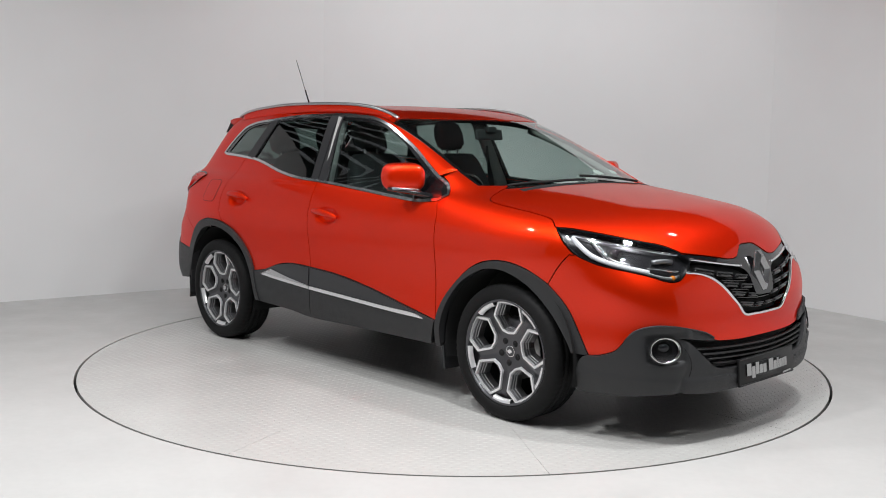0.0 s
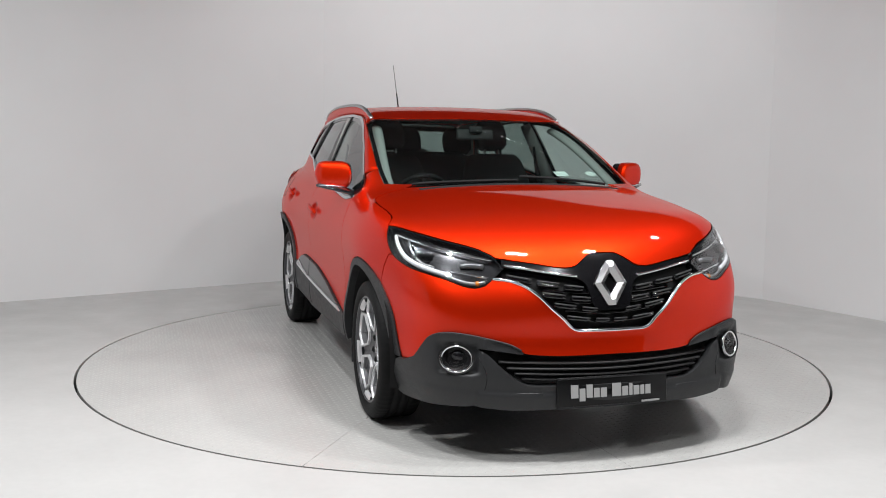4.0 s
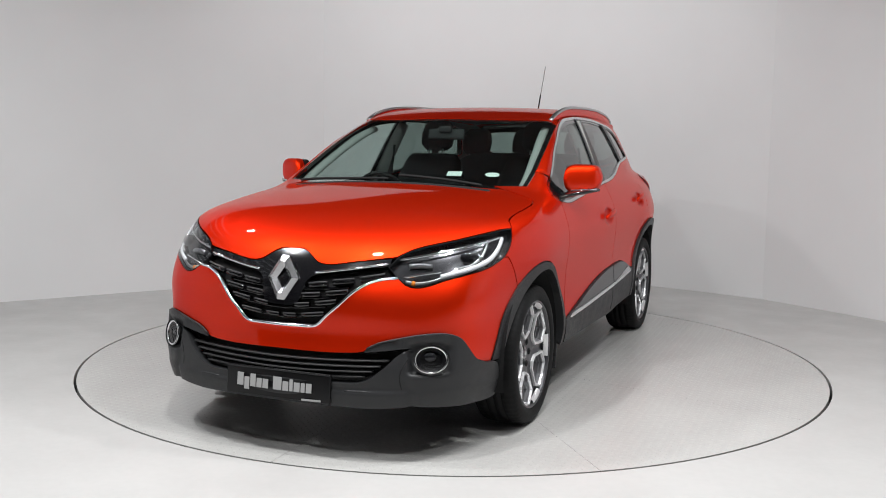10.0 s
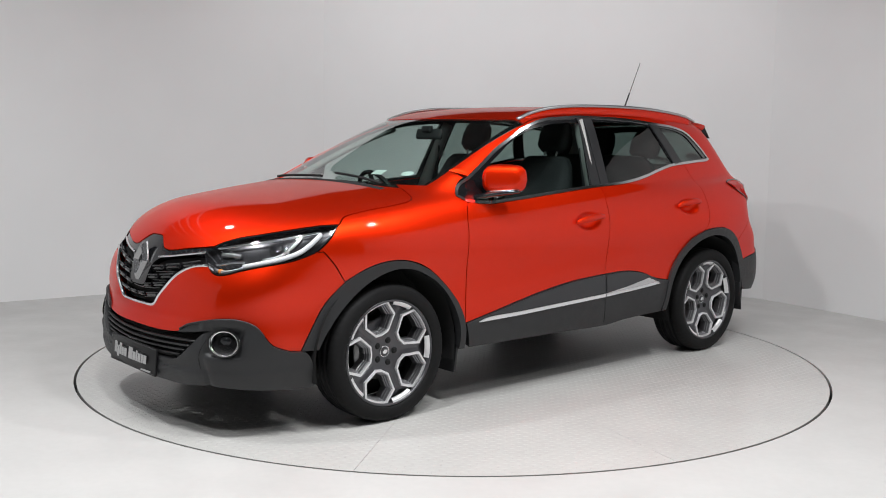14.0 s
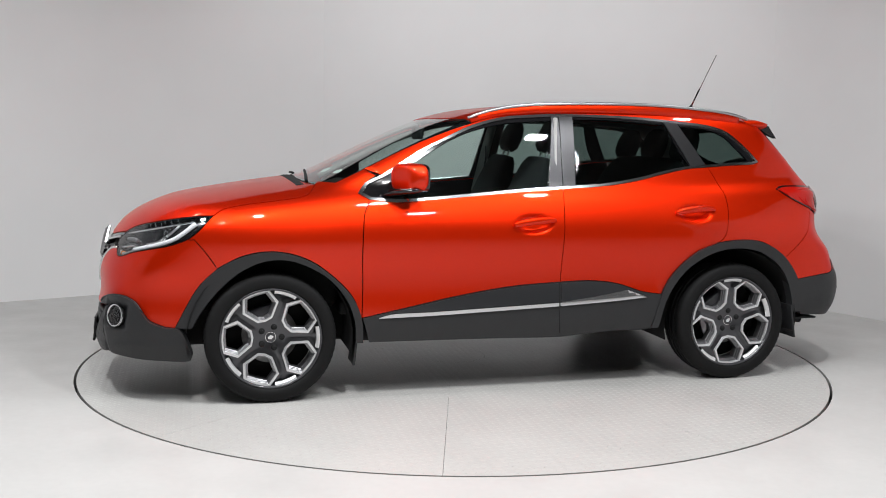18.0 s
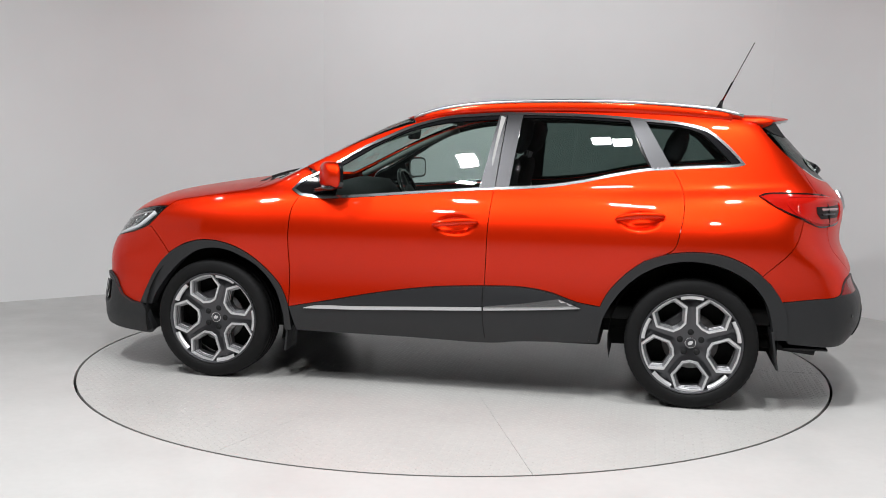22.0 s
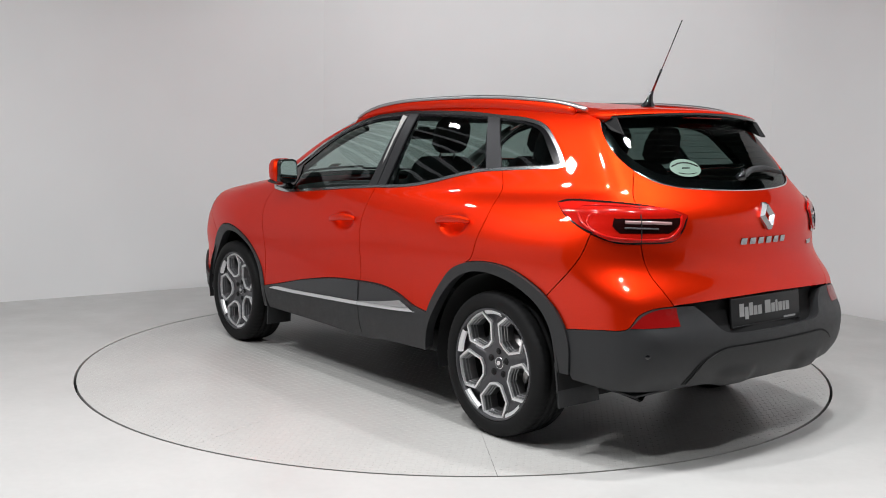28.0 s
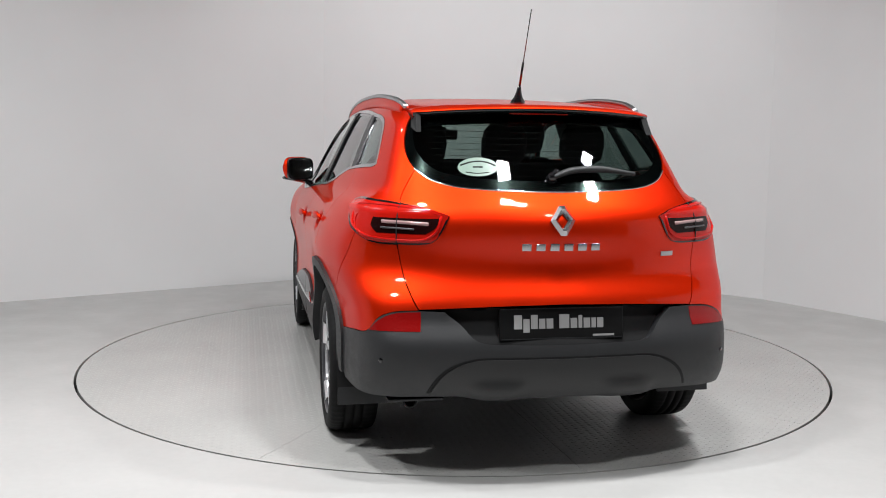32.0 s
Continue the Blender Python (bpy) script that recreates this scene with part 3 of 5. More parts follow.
front_door = panel("front_door", LEFT, cat(C(DOOR_FRONT), C(BELT_F), C(DOOR_MID[::-1]), C(SILL_TOP[:5][::-1])), RED, car, mirror=True, back=TRIM, grid=0.013, bend=cup(-0.085, 0.917, 0.115, 0.056, 0.026))
rear_door = panel("rear_door", LEFT, cat(C(DOOR_MID), C(BELT_R), C(DOOR_REAR[::-1]), C(ARCH_R[:4][::-1]), C(SILL_TOP[4:][::-1])), RED, car, mirror=True, back=TRIM, grid=0.013, bend=cup(-1.05, 0.967, 0.11, 0.052, 0.026))

# fender
seam_f = LEFT.on(C([(1.588, 0.706), (1.649, 0.794), (1.70, 0.853)]))
lamp_back = NOSEV.on(C(deg([(48.9, 0.849), (49.2, 0.852), (52.0, 0.904), (53.4, 0.945), (54.1, 0.970)])))
screen_side = TOP.on(C([(0.20, 0.635), (0.422, 0.665), (0.677, 0.690), (0.832, 0.702), (0.968, 0.703)]))
bonnet_side3 = LEFT.on(C(BONNET_SIDE))
loop = cat(seam_f, lamp_back, bonnet_side3, screen_side[-9:][::-1], LEFT.on(C([(0.76, 1.175), (0.819, 1.137), (0.863, 1.083)])), LEFT.on(C(DOOR_FRONT[::-1])), LEFT.on(C(ARCH_F[3:][::-1])))
panel("front_fender", FENDER, FENDER.flat(loop), RED, car, mirror=True, gap=0.0032)

# bonnet
edge = cat(NOSEV.on(C(deg(GRILLE_TOP[:6] + [(24.6, 0.866)]))), NOSEV.on(C(deg(LAMP_TOP[2:-1]))), bonnet_side3, TOP.on(C([(1.05, 0.66), (1.11, 0.5), (1.15, 0.25), (1.16, 0.0)])))
half = HOODV.flat(edge)
panel("bonnet", HOODV, cat(half, half[::-1] * [1, -1]), RED, car, gap=0.0032)

# front bumper
seam_deg = NOSEV.flat(seam_f[::-1])
arch_deg = NOSEV.flat(LEFT.on(C(ARCH_F[:4][::-1])))
half = cat(C(deg(GRILLE_LOW)), C(deg([(24.7, 0.784), *LAMP_LOW[2:9]])), seam_deg, arch_deg, C(deg(RED_LOW[::-1])))
panel("front_bumper", NOSEV, both(half), RED, car)

# body side: windscreen pillar, cant rail and rear quarter in one pressing
roof_line = TOP.on(C([(0.20, 0.635), (0.08, 0.615), (-0.3, 0.60), (-0.8, 0.59), (-1.3, 0.565), (-1.55, 0.535)]))
glass_edge = TAILV.on(C(deg(GLASS_SIDE[::-1])))
loop = cat(screen_side[:-8][::-1], roof_line, glass_edge, TAILV.on(C(deg([(32.6, 1.245), (33.4, 1.19), (33.9, 1.142), (33.5, 1.106)]))), TAILV.on(C(deg(TLAMP_TOP[2:]))),
           TAILV.on(C(deg(TLAMP_LOW[5:][::-1]))), TAILV.on(C(deg(REAR_SEAM))), LEFT.on(C(ARCH_R[3:9][::-1])), LEFT.on(C(DOOR_REAR)), LEFT.on(C(BELT_Q)), LEFT.on(C(WIN_TOP[2:][::-1])))
panel("body_side", BODYSIDE, BODYSIDE.flat(loop), RED, car, mirror=True, back=LINER)

# roof
half = cat(C([(0.33, 0.0), (0.32, 0.3), (0.27, 0.52), (0.20, 0.632)]), TOP.flat(roof_line), C([(-1.55, 0.535), (-1.66, 0.3), (-1.69, 0.0)]))
h = np.asarray(half)
panel("roof", TOP, cat(h, h[::-1] * [1, -1]), RED, car, back=LINER, gap=0.003)

# tailgate and rear bumper
half = cat(C(deg(GATE_GLASS_LOW)), C(deg([(32.6, 1.245), (33.4, 1.19)] + GATE_SIDE[1:])), C(deg(GATE_LOW)))
tailgate = panel("tailgate", TAILV, both(half), RED, car, back=TRIM)
loop = cat(C(deg([(33.0, 0.944), (38.2, 0.950), (43.2, 0.984)])), C(deg(REAR_SEAM)), TAILV.flat(LEFT.on(C([(-1.667, 0.692), (-1.704, 0.659), (-1.764, 0.569)]))), C(deg(CLAD_TOP[::-1])), C(deg(GATE_SIDE[4:][::-1])))
panel("rear_bumper_corner", TAILV, loop, RED, car, mirror=True)

# glass
half = cat(SCREENV.flat(TOP.on(C([(0.325, 0.0), (0.315, 0.3), (0.265, 0.52), (0.20, 0.63)]))), SCREENV.flat(screen_side), SCREENV.flat(TOP.on(C([(0.968, 0.703), (1.04, 0.64), (1.09, 0.5), (1.13, 0.25), (1.14, 0.0)]))))
windscreen = panel("windscreen", SCREENV, both(half), GLASS_F, car, offset=-0.003, depth=0)
half = cat(C(deg(GATE_GLASS_LOW)), C(deg(GLASS_SIDE)), C(deg(GLASS_TOP)))
rear_window = panel("rear_window", TAILV, both(half), REAR_GLASS, car, offset=-0.003, depth=0)
DLO = cat(C(WIN_TOP), C(BELT_Q[::-1]), C(BELT_R[::-1]), C(BELT_F[::-1]), C([(0.805, 1.05), (0.863, 1.083)]))
PANE_F = cat(C([(0.615, 1.205), (0.487, 1.281), (0.364, 1.353), (0.209, 1.419), (0.021, 1.462), (-0.136, 1.477), (-0.278, 1.485)]), C([(-0.278, 1.485), (-0.259, 1.398), (-0.191, 1.108)]), C([(-0.191, 1.108), (0.183, 1.086), (0.486, 1.062), (0.60, 1.057)]), C([(0.60, 1.057), (0.615, 1.205)]))
PANE_R = cat(C([(-0.399, 1.493), (-0.611, 1.493), (-0.801, 1.483), (-0.976, 1.473)]), C([(-0.976, 1.473), (-1.041, 1.314), (-1.095, 1.226)]), C([(-1.095, 1.226), (-0.903, 1.20), (-0.681, 1.152), (-0.355, 1.125)]), C([(-0.355, 1.125), (-0.399, 1.493)]))
PANE_Q = cat(C([(-1.062, 1.467), (-1.246, 1.448), (-1.354, 1.412), (-1.426, 1.344), (-1.498, 1.268)]), C([(-1.498, 1.268), (-1.383, 1.253), (-1.184, 1.24)]), C([(-1.184, 1.24), (-1.062, 1.467)]))
inner = gap_in(DLO, 0.0145)
panel("chrome_window_strip", LEFT, DLO, BRIGHT, car, offset=0.002, depth=0.012, gap=0, grid=0.03, holes=[inner], mirror=True)
panel("window_frame", LEFT, inner, BLACK, car, offset=-0.004, depth=0.01, gap=0, holes=[PANE_F, PANE_R, PANE_Q], mirror=True, back=TRIM)
for nm, pane, g in (("front_door_window", PANE_F, GLASS_F), ("rear_door_window", PANE_R, GLASS_T), ("quarter_window", PANE_Q, GLASS_T)):
    panel(nm, LEFT, pane, g, car, offset=-0.009, depth=0, gap=-0.004, grid=0.04, mirror=True)
panel("pillar_cover", LEFT, cat(C([(-0.27, 1.505), (-0.312, 1.507)]), C([(-0.312, 1.507), (-0.278, 1.113)]), C([(-0.278, 1.113), (-0.197, 1.11)]), C([(-0.197, 1.11), (-0.27, 1.505)])), PILLAR, car, offset=0.002, depth=0.008, gap=0.001, mirror=True)
panel("pillar_cover", LEFT, cat(C([(-0.317, 1.507), (-0.399, 1.506)]), C([(-0.399, 1.506), (-0.355, 1.12)]), C([(-0.355, 1.12), (-0.283, 1.117)]), C([(-0.283, 1.117), (-0.317, 1.507)])), PILLAR, car, offset=0.002, depth=0.008, gap=0.001, mirror=True)
panel("pillar_cover", LEFT, cat(C([(-0.968, 1.488), (-1.055, 1.48)]), C([(-1.055, 1.48), (-1.195, 1.24)]), C([(-1.195, 1.24), (-1.10, 1.224)]), C([(-1.10, 1.224), (-0.968, 1.488)])), PILLAR, car, offset=0.002, depth=0.008, gap=0.001, mirror=True)

# dark cladding
SILL = cat(C(SILL_TOP), C([(-0.857, 0.515), (-0.86, 0.42), (-0.842, 0.322)]), C([(-0.842, 0.322), (-0.44, 0.307), (-0.285, 0.291), (0.18, 0.297), (0.815, 0.302)]), C([(0.815, 0.302), (0.853, 0.435)]))
panel("sill_cladding", LEFT, SILL, PLASTIC, car, offset=0.008, depth=0.03, mirror=True)
ARCH_FI = [(1.757, 0.20), (1.737, 0.288), (1.715, 0.40), (1.685, 0.46), (1.59, 0.585), (1.468, 0.693), (1.349, 0.745), (1.23, 0.746), (1.112, 0.70), (1.023, 0.64), (0.934, 0.53), (0.89, 0.40), (0.885, 0.30)]
ARCH_RI = [(-0.845, 0.325), (-0.883, 0.474), (-0.986, 0.63), (-1.106, 0.723), (-1.23, 0.767), (-1.355, 0.771), (-1.481, 0.741), (-1.60, 0.671), (-1.674, 0.582), (-1.715, 0.46), (-1.725, 0.38)]
panel("wheel_arch", LEFT, cat(C(ARCH_F + [(0.845, 0.30)]), C(ARCH_FI[2:][::-1])), PLASTIC, car, offset=0.007, depth=0.05, gap=0.001, mirror=True)
panel("wheel_arch", LEFT, cat(C([(-0.80, 0.325), (-0.835, 0.45)] + ARCH_R + [(-1.79, 0.48), (-1.79, 0.38)]), C(ARCH_RI[::-1])), PLASTIC, car, offset=0.014, depth=0.05, gap=0.001, mirror=True)


def chin(p):
    """Relief of the lower bumper: pods round the fog lamps, a lip below."""
    z, a = p[:, 2], np.degrees(np.arctan2(np.abs(p[:, 1]), p[:, 0] - 1.0))
    pod = 0.012 / (1 + np.exp(-(a - 26.5 - (0.40 - z) * 12) / 0.35))
    lip = 0.013 / (1 + np.exp((z - 0.292 - 0.0009 * a) / 0.004)) * np.where(a < 27, 1.0, 0.4)
    def step(v, w):
        return 1 / (1 + np.exp(-np.clip(v / w, -40, 40)))
    # a scoop with a flat floor round each fog lamp
    fog = -0.030 * step(a - 26.8, 0.35) * step(34.6 - a - (0.45 - z) * 8, 0.35) * step(z - 0.392, 0.0035) * step(0.508 - z, 0.010)
    return pod + lip + fog


outer = cat(C(deg(RED_LOW[2:])), C(deg(NOSE_LOW)))
hole_half = cat(C(deg(INTAKE[3:][::-1])), C(deg([(27.4, 0.495), (18.5, 0.4705)])))
panel("lower_front_bumper", NOSEV, cat(outer, outer[::-1] * [-1, 1], hole_half[::-1] * [-1, 1], hole_half), PLASTIC, car, offset=0.006, depth=0.04, gap=0.001, grid=0.0095, bend=chin)
RECESS = [(0.0, 0.566), (9.0, 0.569), (16.2, 0.582), (19.4, 0.640), (22.6, 0.692)]
half = cat(C(deg(RECESS)), C(deg([(22.6, 0.692), (27.3, 0.694)])), C(deg(CLAD_TOP)), TAILV.flat(LEFT.on(C([(-1.764, 0.569), (-1.79, 0.48), (-1.79, 0.38)]))), C(deg([(46.0, 0.36), (38.6, 0.345), (31.2, 0.345), (25.2, 0.352), (10.6, 0.36), (0.0, 0.36)])))
panel("lower_rear_bumper", TAILV, both(half), PLASTIC, car, offset=0.004, depth=0.05, gap=0.001)
panel("plate_recess", TAILV, both(cat(C(deg([(0.0, 0.718), (23.5, 0.702)])), C(deg([(23.5, 0.702), (20.2, 0.635), (17.0, 0.570), (0.0, 0.556)])))), MATT, car, offset=-0.045, depth=0, gap=0)
panel("skid_plate", TAILV, both(cat(C(deg([(0.0, 0.513), (10.0, 0.513), (16.9, 0.508), (20.5, 0.477), (22.6, 0.440), (24.9, 0.372)])), C(deg([(24.9, 0.372), (12.0, 0.352), (0.0, 0.352)])))), SKID, car, offset=0.012, depth=0.02, gap=0.001, grid=0.016, bend=lambda p: 0.022 * np.exp(-(((np.abs(p[:, 1]) - 0.27) / 0.10) ** 4) - ((p[:, 2] - 0.385) / 0.035) ** 4))
panel("skid_groove", TAILV, both(cat(C(deg([(0.0, 0.520), (10.0, 0.520), (17.2, 0.515), (21.1, 0.482), (23.2, 0.443), (25.5, 0.372)])), C(deg([(25.5, 0.372), (12.0, 0.352), (0.0, 0.352)])))), MATT, car, offset=0.0065, depth=0.004, gap=0.0)
panel("rear_reflector", TAILV, cat(C(deg([(26.8, 0.690), (31.2, 0.682), (33.9, 0.657), (36.0, 0.610)])), C(deg([(36.0, 0.610), (26.4, 0.614)])), C(deg([(26.4, 0.614), (26.8, 0.690)]))), REFLEX, car, offset=0.006, gap=0.001, mirror=True, grid=0.03)

# lamps, grille
LAMP = cat(C(deg(LAMP_TOP)), C(deg(LAMP_LOW[::-1])))
headlamps = panel("headlamp", NOSEV, LAMP, LAMP_BASE, car, offset=-0.028, depth=0.0, mirror=True)
panel("headlamp_rim", NOSEV, LAMP, BLACK, car, offset=0.0, depth=0.03, holes=[gap_in(LAMP, 0.006)], mirror=True)
half = cat(C(deg(GRILLE_TOP)), C(deg([(23.4, 0.860), (22.6, 0.828), (24.3, 0.786), (24.7, 0.784)])), C(deg(GRILLE_LOW[::-1])))
grille = panel("grille", NOSEV, both(half), MATT, car, offset=-0.035, depth=0.0)
panel("grille_surround", NOSEV, both(cat(C(deg([(0.0, 0.889), (3.1, 0.886), (5.4, 0.861), (7.1, 0.838), (9.5, 0.830), (17.1, 0.849), (23.4, 0.862)])), C(deg([(23.4, 0.862), (23.2, 0.835), (17.0, 0.818), (8.0, 0.790), (5.6, 0.765), (3.6, 0.66), (0.0, 0.652)])))), BLACK, car, offset=-0.004, depth=0.03)
TLAMP = cat(C(deg(TLAMP_TOP)), C(deg(TLAMP_LOW[::-1])))
tail_lamps = panel("tail_lamp", TAILV, TLAMP, TAIL_RED, car, offset=0.004, mirror=True, grid=0.016,
                   bend=lambda p: 0.010 * np.exp(-((p[:, 2] - 1.075) / 0.018) ** 2) + 0.006 * np.exp(-((p[:, 2] - 0.972) / 0.012) ** 2))
panel("lower_intake", NOSEV, both(cat(C(deg(INTAKE)))), MATT, car, offset=-0.06, depth=0)
panel("tail_lamp_rim", TAILV, TLAMP, BLACK, car, offset=0.0055, depth=0.008, gap=-0.001, holes=[gap_in(TLAMP, 0.0055)], mirror=True)

# ---------------------------------------------------------------- details on the skin


def spot(view, a, z, out=0.0):
    """A place on the skin, out metres off it, and the skin's normal there."""
    q = [(radians(a) * 1.1, z)] if isinstance(view, Drum) else [(a, z)]
    p = view.on(q)
    n = slope(p)
    return Vector(p[0] + n[0] * out), Vector(n[0])


def line_on(view, pts, out=0.0, step=0.02):
    q = C(deg(pts) if isinstance(view, Drum) else pts, step)
    p = view.on(q)
    return p + slope(p) * out


def mirrored(vf):
    v, f = vf
    return [(a, -b, c) for a, b, c in v], [tuple(i)[::-1] for i in f]


def strip(name, view, pts, r, mat, parents, out=0.0, squash=None, sides=8, label="", both_sides=True):
    """A bar laid along a line on the skin, on the left, and its mirror image on the right."""
    vf = tube(line_on(view, pts, out), r, sides, squash=squash)
    made = [obj(name, *vf, mat, parents[0], label)]
    if both_sides:
        made.append(obj(name, *mirrored(vf), mat, parents[1], label))
    return made


def facing(p, n):
    """A pose at p whose z axis is n and whose y axis points up."""
    n = Vector(n).normalized()
    side = Vector((0, 0, 1)).cross(n).normalized()
    up = n.cross(side)
    m = Matrix((side, up, n)).transposed().to_4x4()
    m.translation = p
    return m


def ring(r, t, seg=40, sides=10):
    """A torus about z."""
    v, f = [], []
    for k in range(seg):
        a = 2 * math.pi * k / seg
        for j in range(sides):
            b = 2 * math.pi * j / sides
            v.append(((r + t * math.cos(b)) * math.cos(a), (r + t * math.cos(b)) * math.sin(a), t * math.sin(b)))
    for k in range(seg):
        for j in range(sides):
            f.append((k * sides + j, ((k + 1) % seg) * sides + j, ((k + 1) % seg) * sides + (j + 1) % sides, k * sides + (j + 1) % sides))
    return v, f


def lathe(profile, seg=40):
    """A turned shape about z from (radius, height) points."""
    v, f, n = [], [], len(profile)
    for k in range(seg):
        a = 2 * math.pi * k / seg
        v += [(r * math.cos(a), r * math.sin(a), z) for r, z in profile]
    for k in range(seg):
        for i in range(n - 1):
            f.append((k * n + i, ((k + 1) % seg) * n + i, ((k + 1) % seg) * n + i + 1, k * n + i + 1))
    return v, f


def moved(vf, m):
    return [tuple(m @ Vector(p)) for p in vf[0]], vf[1]


def prism(outline, z0, z1, bevel=0.0):
    """A flat plate from an outline in x and y."""
    bm = bmesh.new()
    f = bm.faces.new([bm.verts.new((x, y, z0)) for x, y in outline])
    r = bmesh.ops.extrude_face_region(bm, geom=[f])
    top = [v for v in r["geom"] if isinstance(v, bmesh.types.BMVert)]
    bmesh.ops.translate(bm, verts=top, vec=(0, 0, z1 - z0))
    if bevel:
        es = [e for e in bm.edges if all(abs(v.co.z - z1) < 1e-6 for v in e.verts)]
        bmesh.ops.bevel(bm, geom=es, offset=bevel, segments=2, affect="EDGES", profile=0.5)
    return bm


# --- headlamps
DRL = material("white_light_guide", (0.82, 0.83, 0.85), 0.25, coat=0.6)
for i, (hl, sgn) in enumerate(zip(headlamps, (1, -1))):
    def side_of(vf):
        return vf if sgn == 1 else mirrored(vf)
    for nm, pts, r, mat, inn, lab in (("light_guide", [(33.4, 0.792), (36.0, 0.803), (39.0, 0.815), (42.3, 0.831), (45.7, 0.856), (48.1, 0.893), (50.2, 0.938)], 0.0120, DRL, 0.012, "white C-shaped daytime light guide"),
                                      ("lamp_brow", [(25.0, 0.860), (30.9, 0.879), (40.1, 0.911), (46.6, 0.935), (49.6, 0.945)], 0.0060, CHROME, 0.010, "thin chrome brow strip"),
                                      ("reflector_wing", [(45.6, 0.927), (43.8, 0.880), (41.0, 0.840), (37.5, 0.825)], 0.0060, SATIN, 0.014, ""),
                                      ("lamp_base_strip", [(26.2, 0.774), (28.2, 0.766), (31.0, 0.772), (34.0, 0.790)], 0.0085, SATIN, 0.016, ""),
                                      ("lamp_fin", [(25.8, 0.790), (31.4, 0.808), (33.6, 0.812)], 0.0050, CHROME, 0.012, "")):
        q = NOSEV.on(C(deg(pts)))
        obj(nm, *side_of(tube(q - slope(q) * inn, r, 10, squash=(0.7, 1.0))), mat, hl, lab)
    p, n = spot(NOSEV, 40.0, 0.868, -0.022)
    n = (n + Vector((1.2, 0, 0))).normalized()
    prof = [(0.0001, 0.014)] + [(0.034 * math.sin(w), 0.014 * math.cos(w)) for w in (0.4, 0.8, 1.2, 1.57)] + [(0.036, -0.02)]
    obj("projector_lens", *side_of(moved(lathe(prof, 28), facing(p, n))), BLACK, hl)
    for da in (1.6, 2.4):
        q = NOSEV.on(C(deg([(40.6 + da, 0.846), (41.0 + da, 0.868), (40.6 + da, 0.893)])))
        obj("lens_bracket", *side_of(tube(q - slope(q) * 0.008, 0.0035, 8)), CHROME, hl)
    q = NOSEV.on(C(deg([(27.0, 0.838), (29.3, 0.842), (32.0, 0.838)])))
    obj("high_beam", *side_of(tube(q - slope(q) * 0.02, [0.006, 0.014, 0.014, 0.006][:len(q)] if len(q) <= 4 else 0.012, 10)), ALLOY_GREY, hl)
    p, n = spot(NOSEV, 27.8, 0.768, -0.018)
    obj("indicator_bulb", *side_of(moved(lathe([(0.0001, 0.010), (0.009, 0.008), (0.013, 0.0), (0.013, -0.01)], 20), facing(p, n))), AMBER, hl)
    lens = panel("lamp_lens", NOSEV, LAMP, LENS_CLEAR, hl, offset=-0.001, depth=0, gap=0.004, grid=0.025)
    if sgn == -1:
        lens.data.transform(Matrix.Diagonal((1, -1, 1, 1)))
        lens.data.flip_normals()

# --- grille bars and emblem
SEGMENTS = [(6.0, 0.743, 10.0, 0.752), (11.2, 0.759, 15.7, 0.770), (16.9, 0.775, 22.0, 0.793), (4.7, 0.698, 8.6, 0.706), (10.0, 0.710, 14.6, 0.722),
            (3.2, 0.652, 6.4, 0.660), (7.8, 0.664, 12.2, 0.678), (4.8, 0.610, 9.6, 0.622), (0.6, 0.606, 3.4, 0.608)]
for a0, z0, a1, z1 in SEGMENTS:
    for sgn in (1, -1):
        q = NOSEV.on(C(deg([(a0, z0), (a1, z1)])))
        vf = tube(q - slope(q) * 0.016, 0.014, 6, squash=(1.1, 0.75))
        obj("grille_bar", *(vf if sgn == 1 else mirrored(vf)), BLACK, grille)
        vf = tube(q - slope(q) * 0.004, 0.0035, 6)
        obj("grille_edge", *(moved(vf, Matrix.Translation((0, 0, 0.009))) if sgn == 1 else mirrored(moved(vf, Matrix.Translation((0, 0, 0.009))))), GRILLE_GREY, grille)
for z, a1 in ((0.728, 14.5), (0.682, 12.0), (0.637, 9.8), (0.594, 7.8)):
    q = NOSEV.on(C(deg([(-a1, z + 0.018), (-a1 / 2, z + 0.006), (0, z), (a1 / 2, z + 0.006), (a1, z + 0.018)])))
    obj("grille_bar", *tube(q - slope(q) * 0.03, 0.008, 6), BLACK, grille)
strip("grille_wing", NOSEV, [(7.0, 0.795), (12.0, 0.808), (18.0, 0.826), (22.6, 0.840)], 0.0065, CHROME, (grille, grille), -0.004)
q = line_on(NOSEV, [(-a, z) for a, z in GRILLE_LOW[::-1]] + GRILLE_LOW[1:], -0.002)
obj("grille_trim", *tube(q, 0.0095, 8, squash=(1.0, 0.8)), CHROME, grille, "chrome strip under the grille")


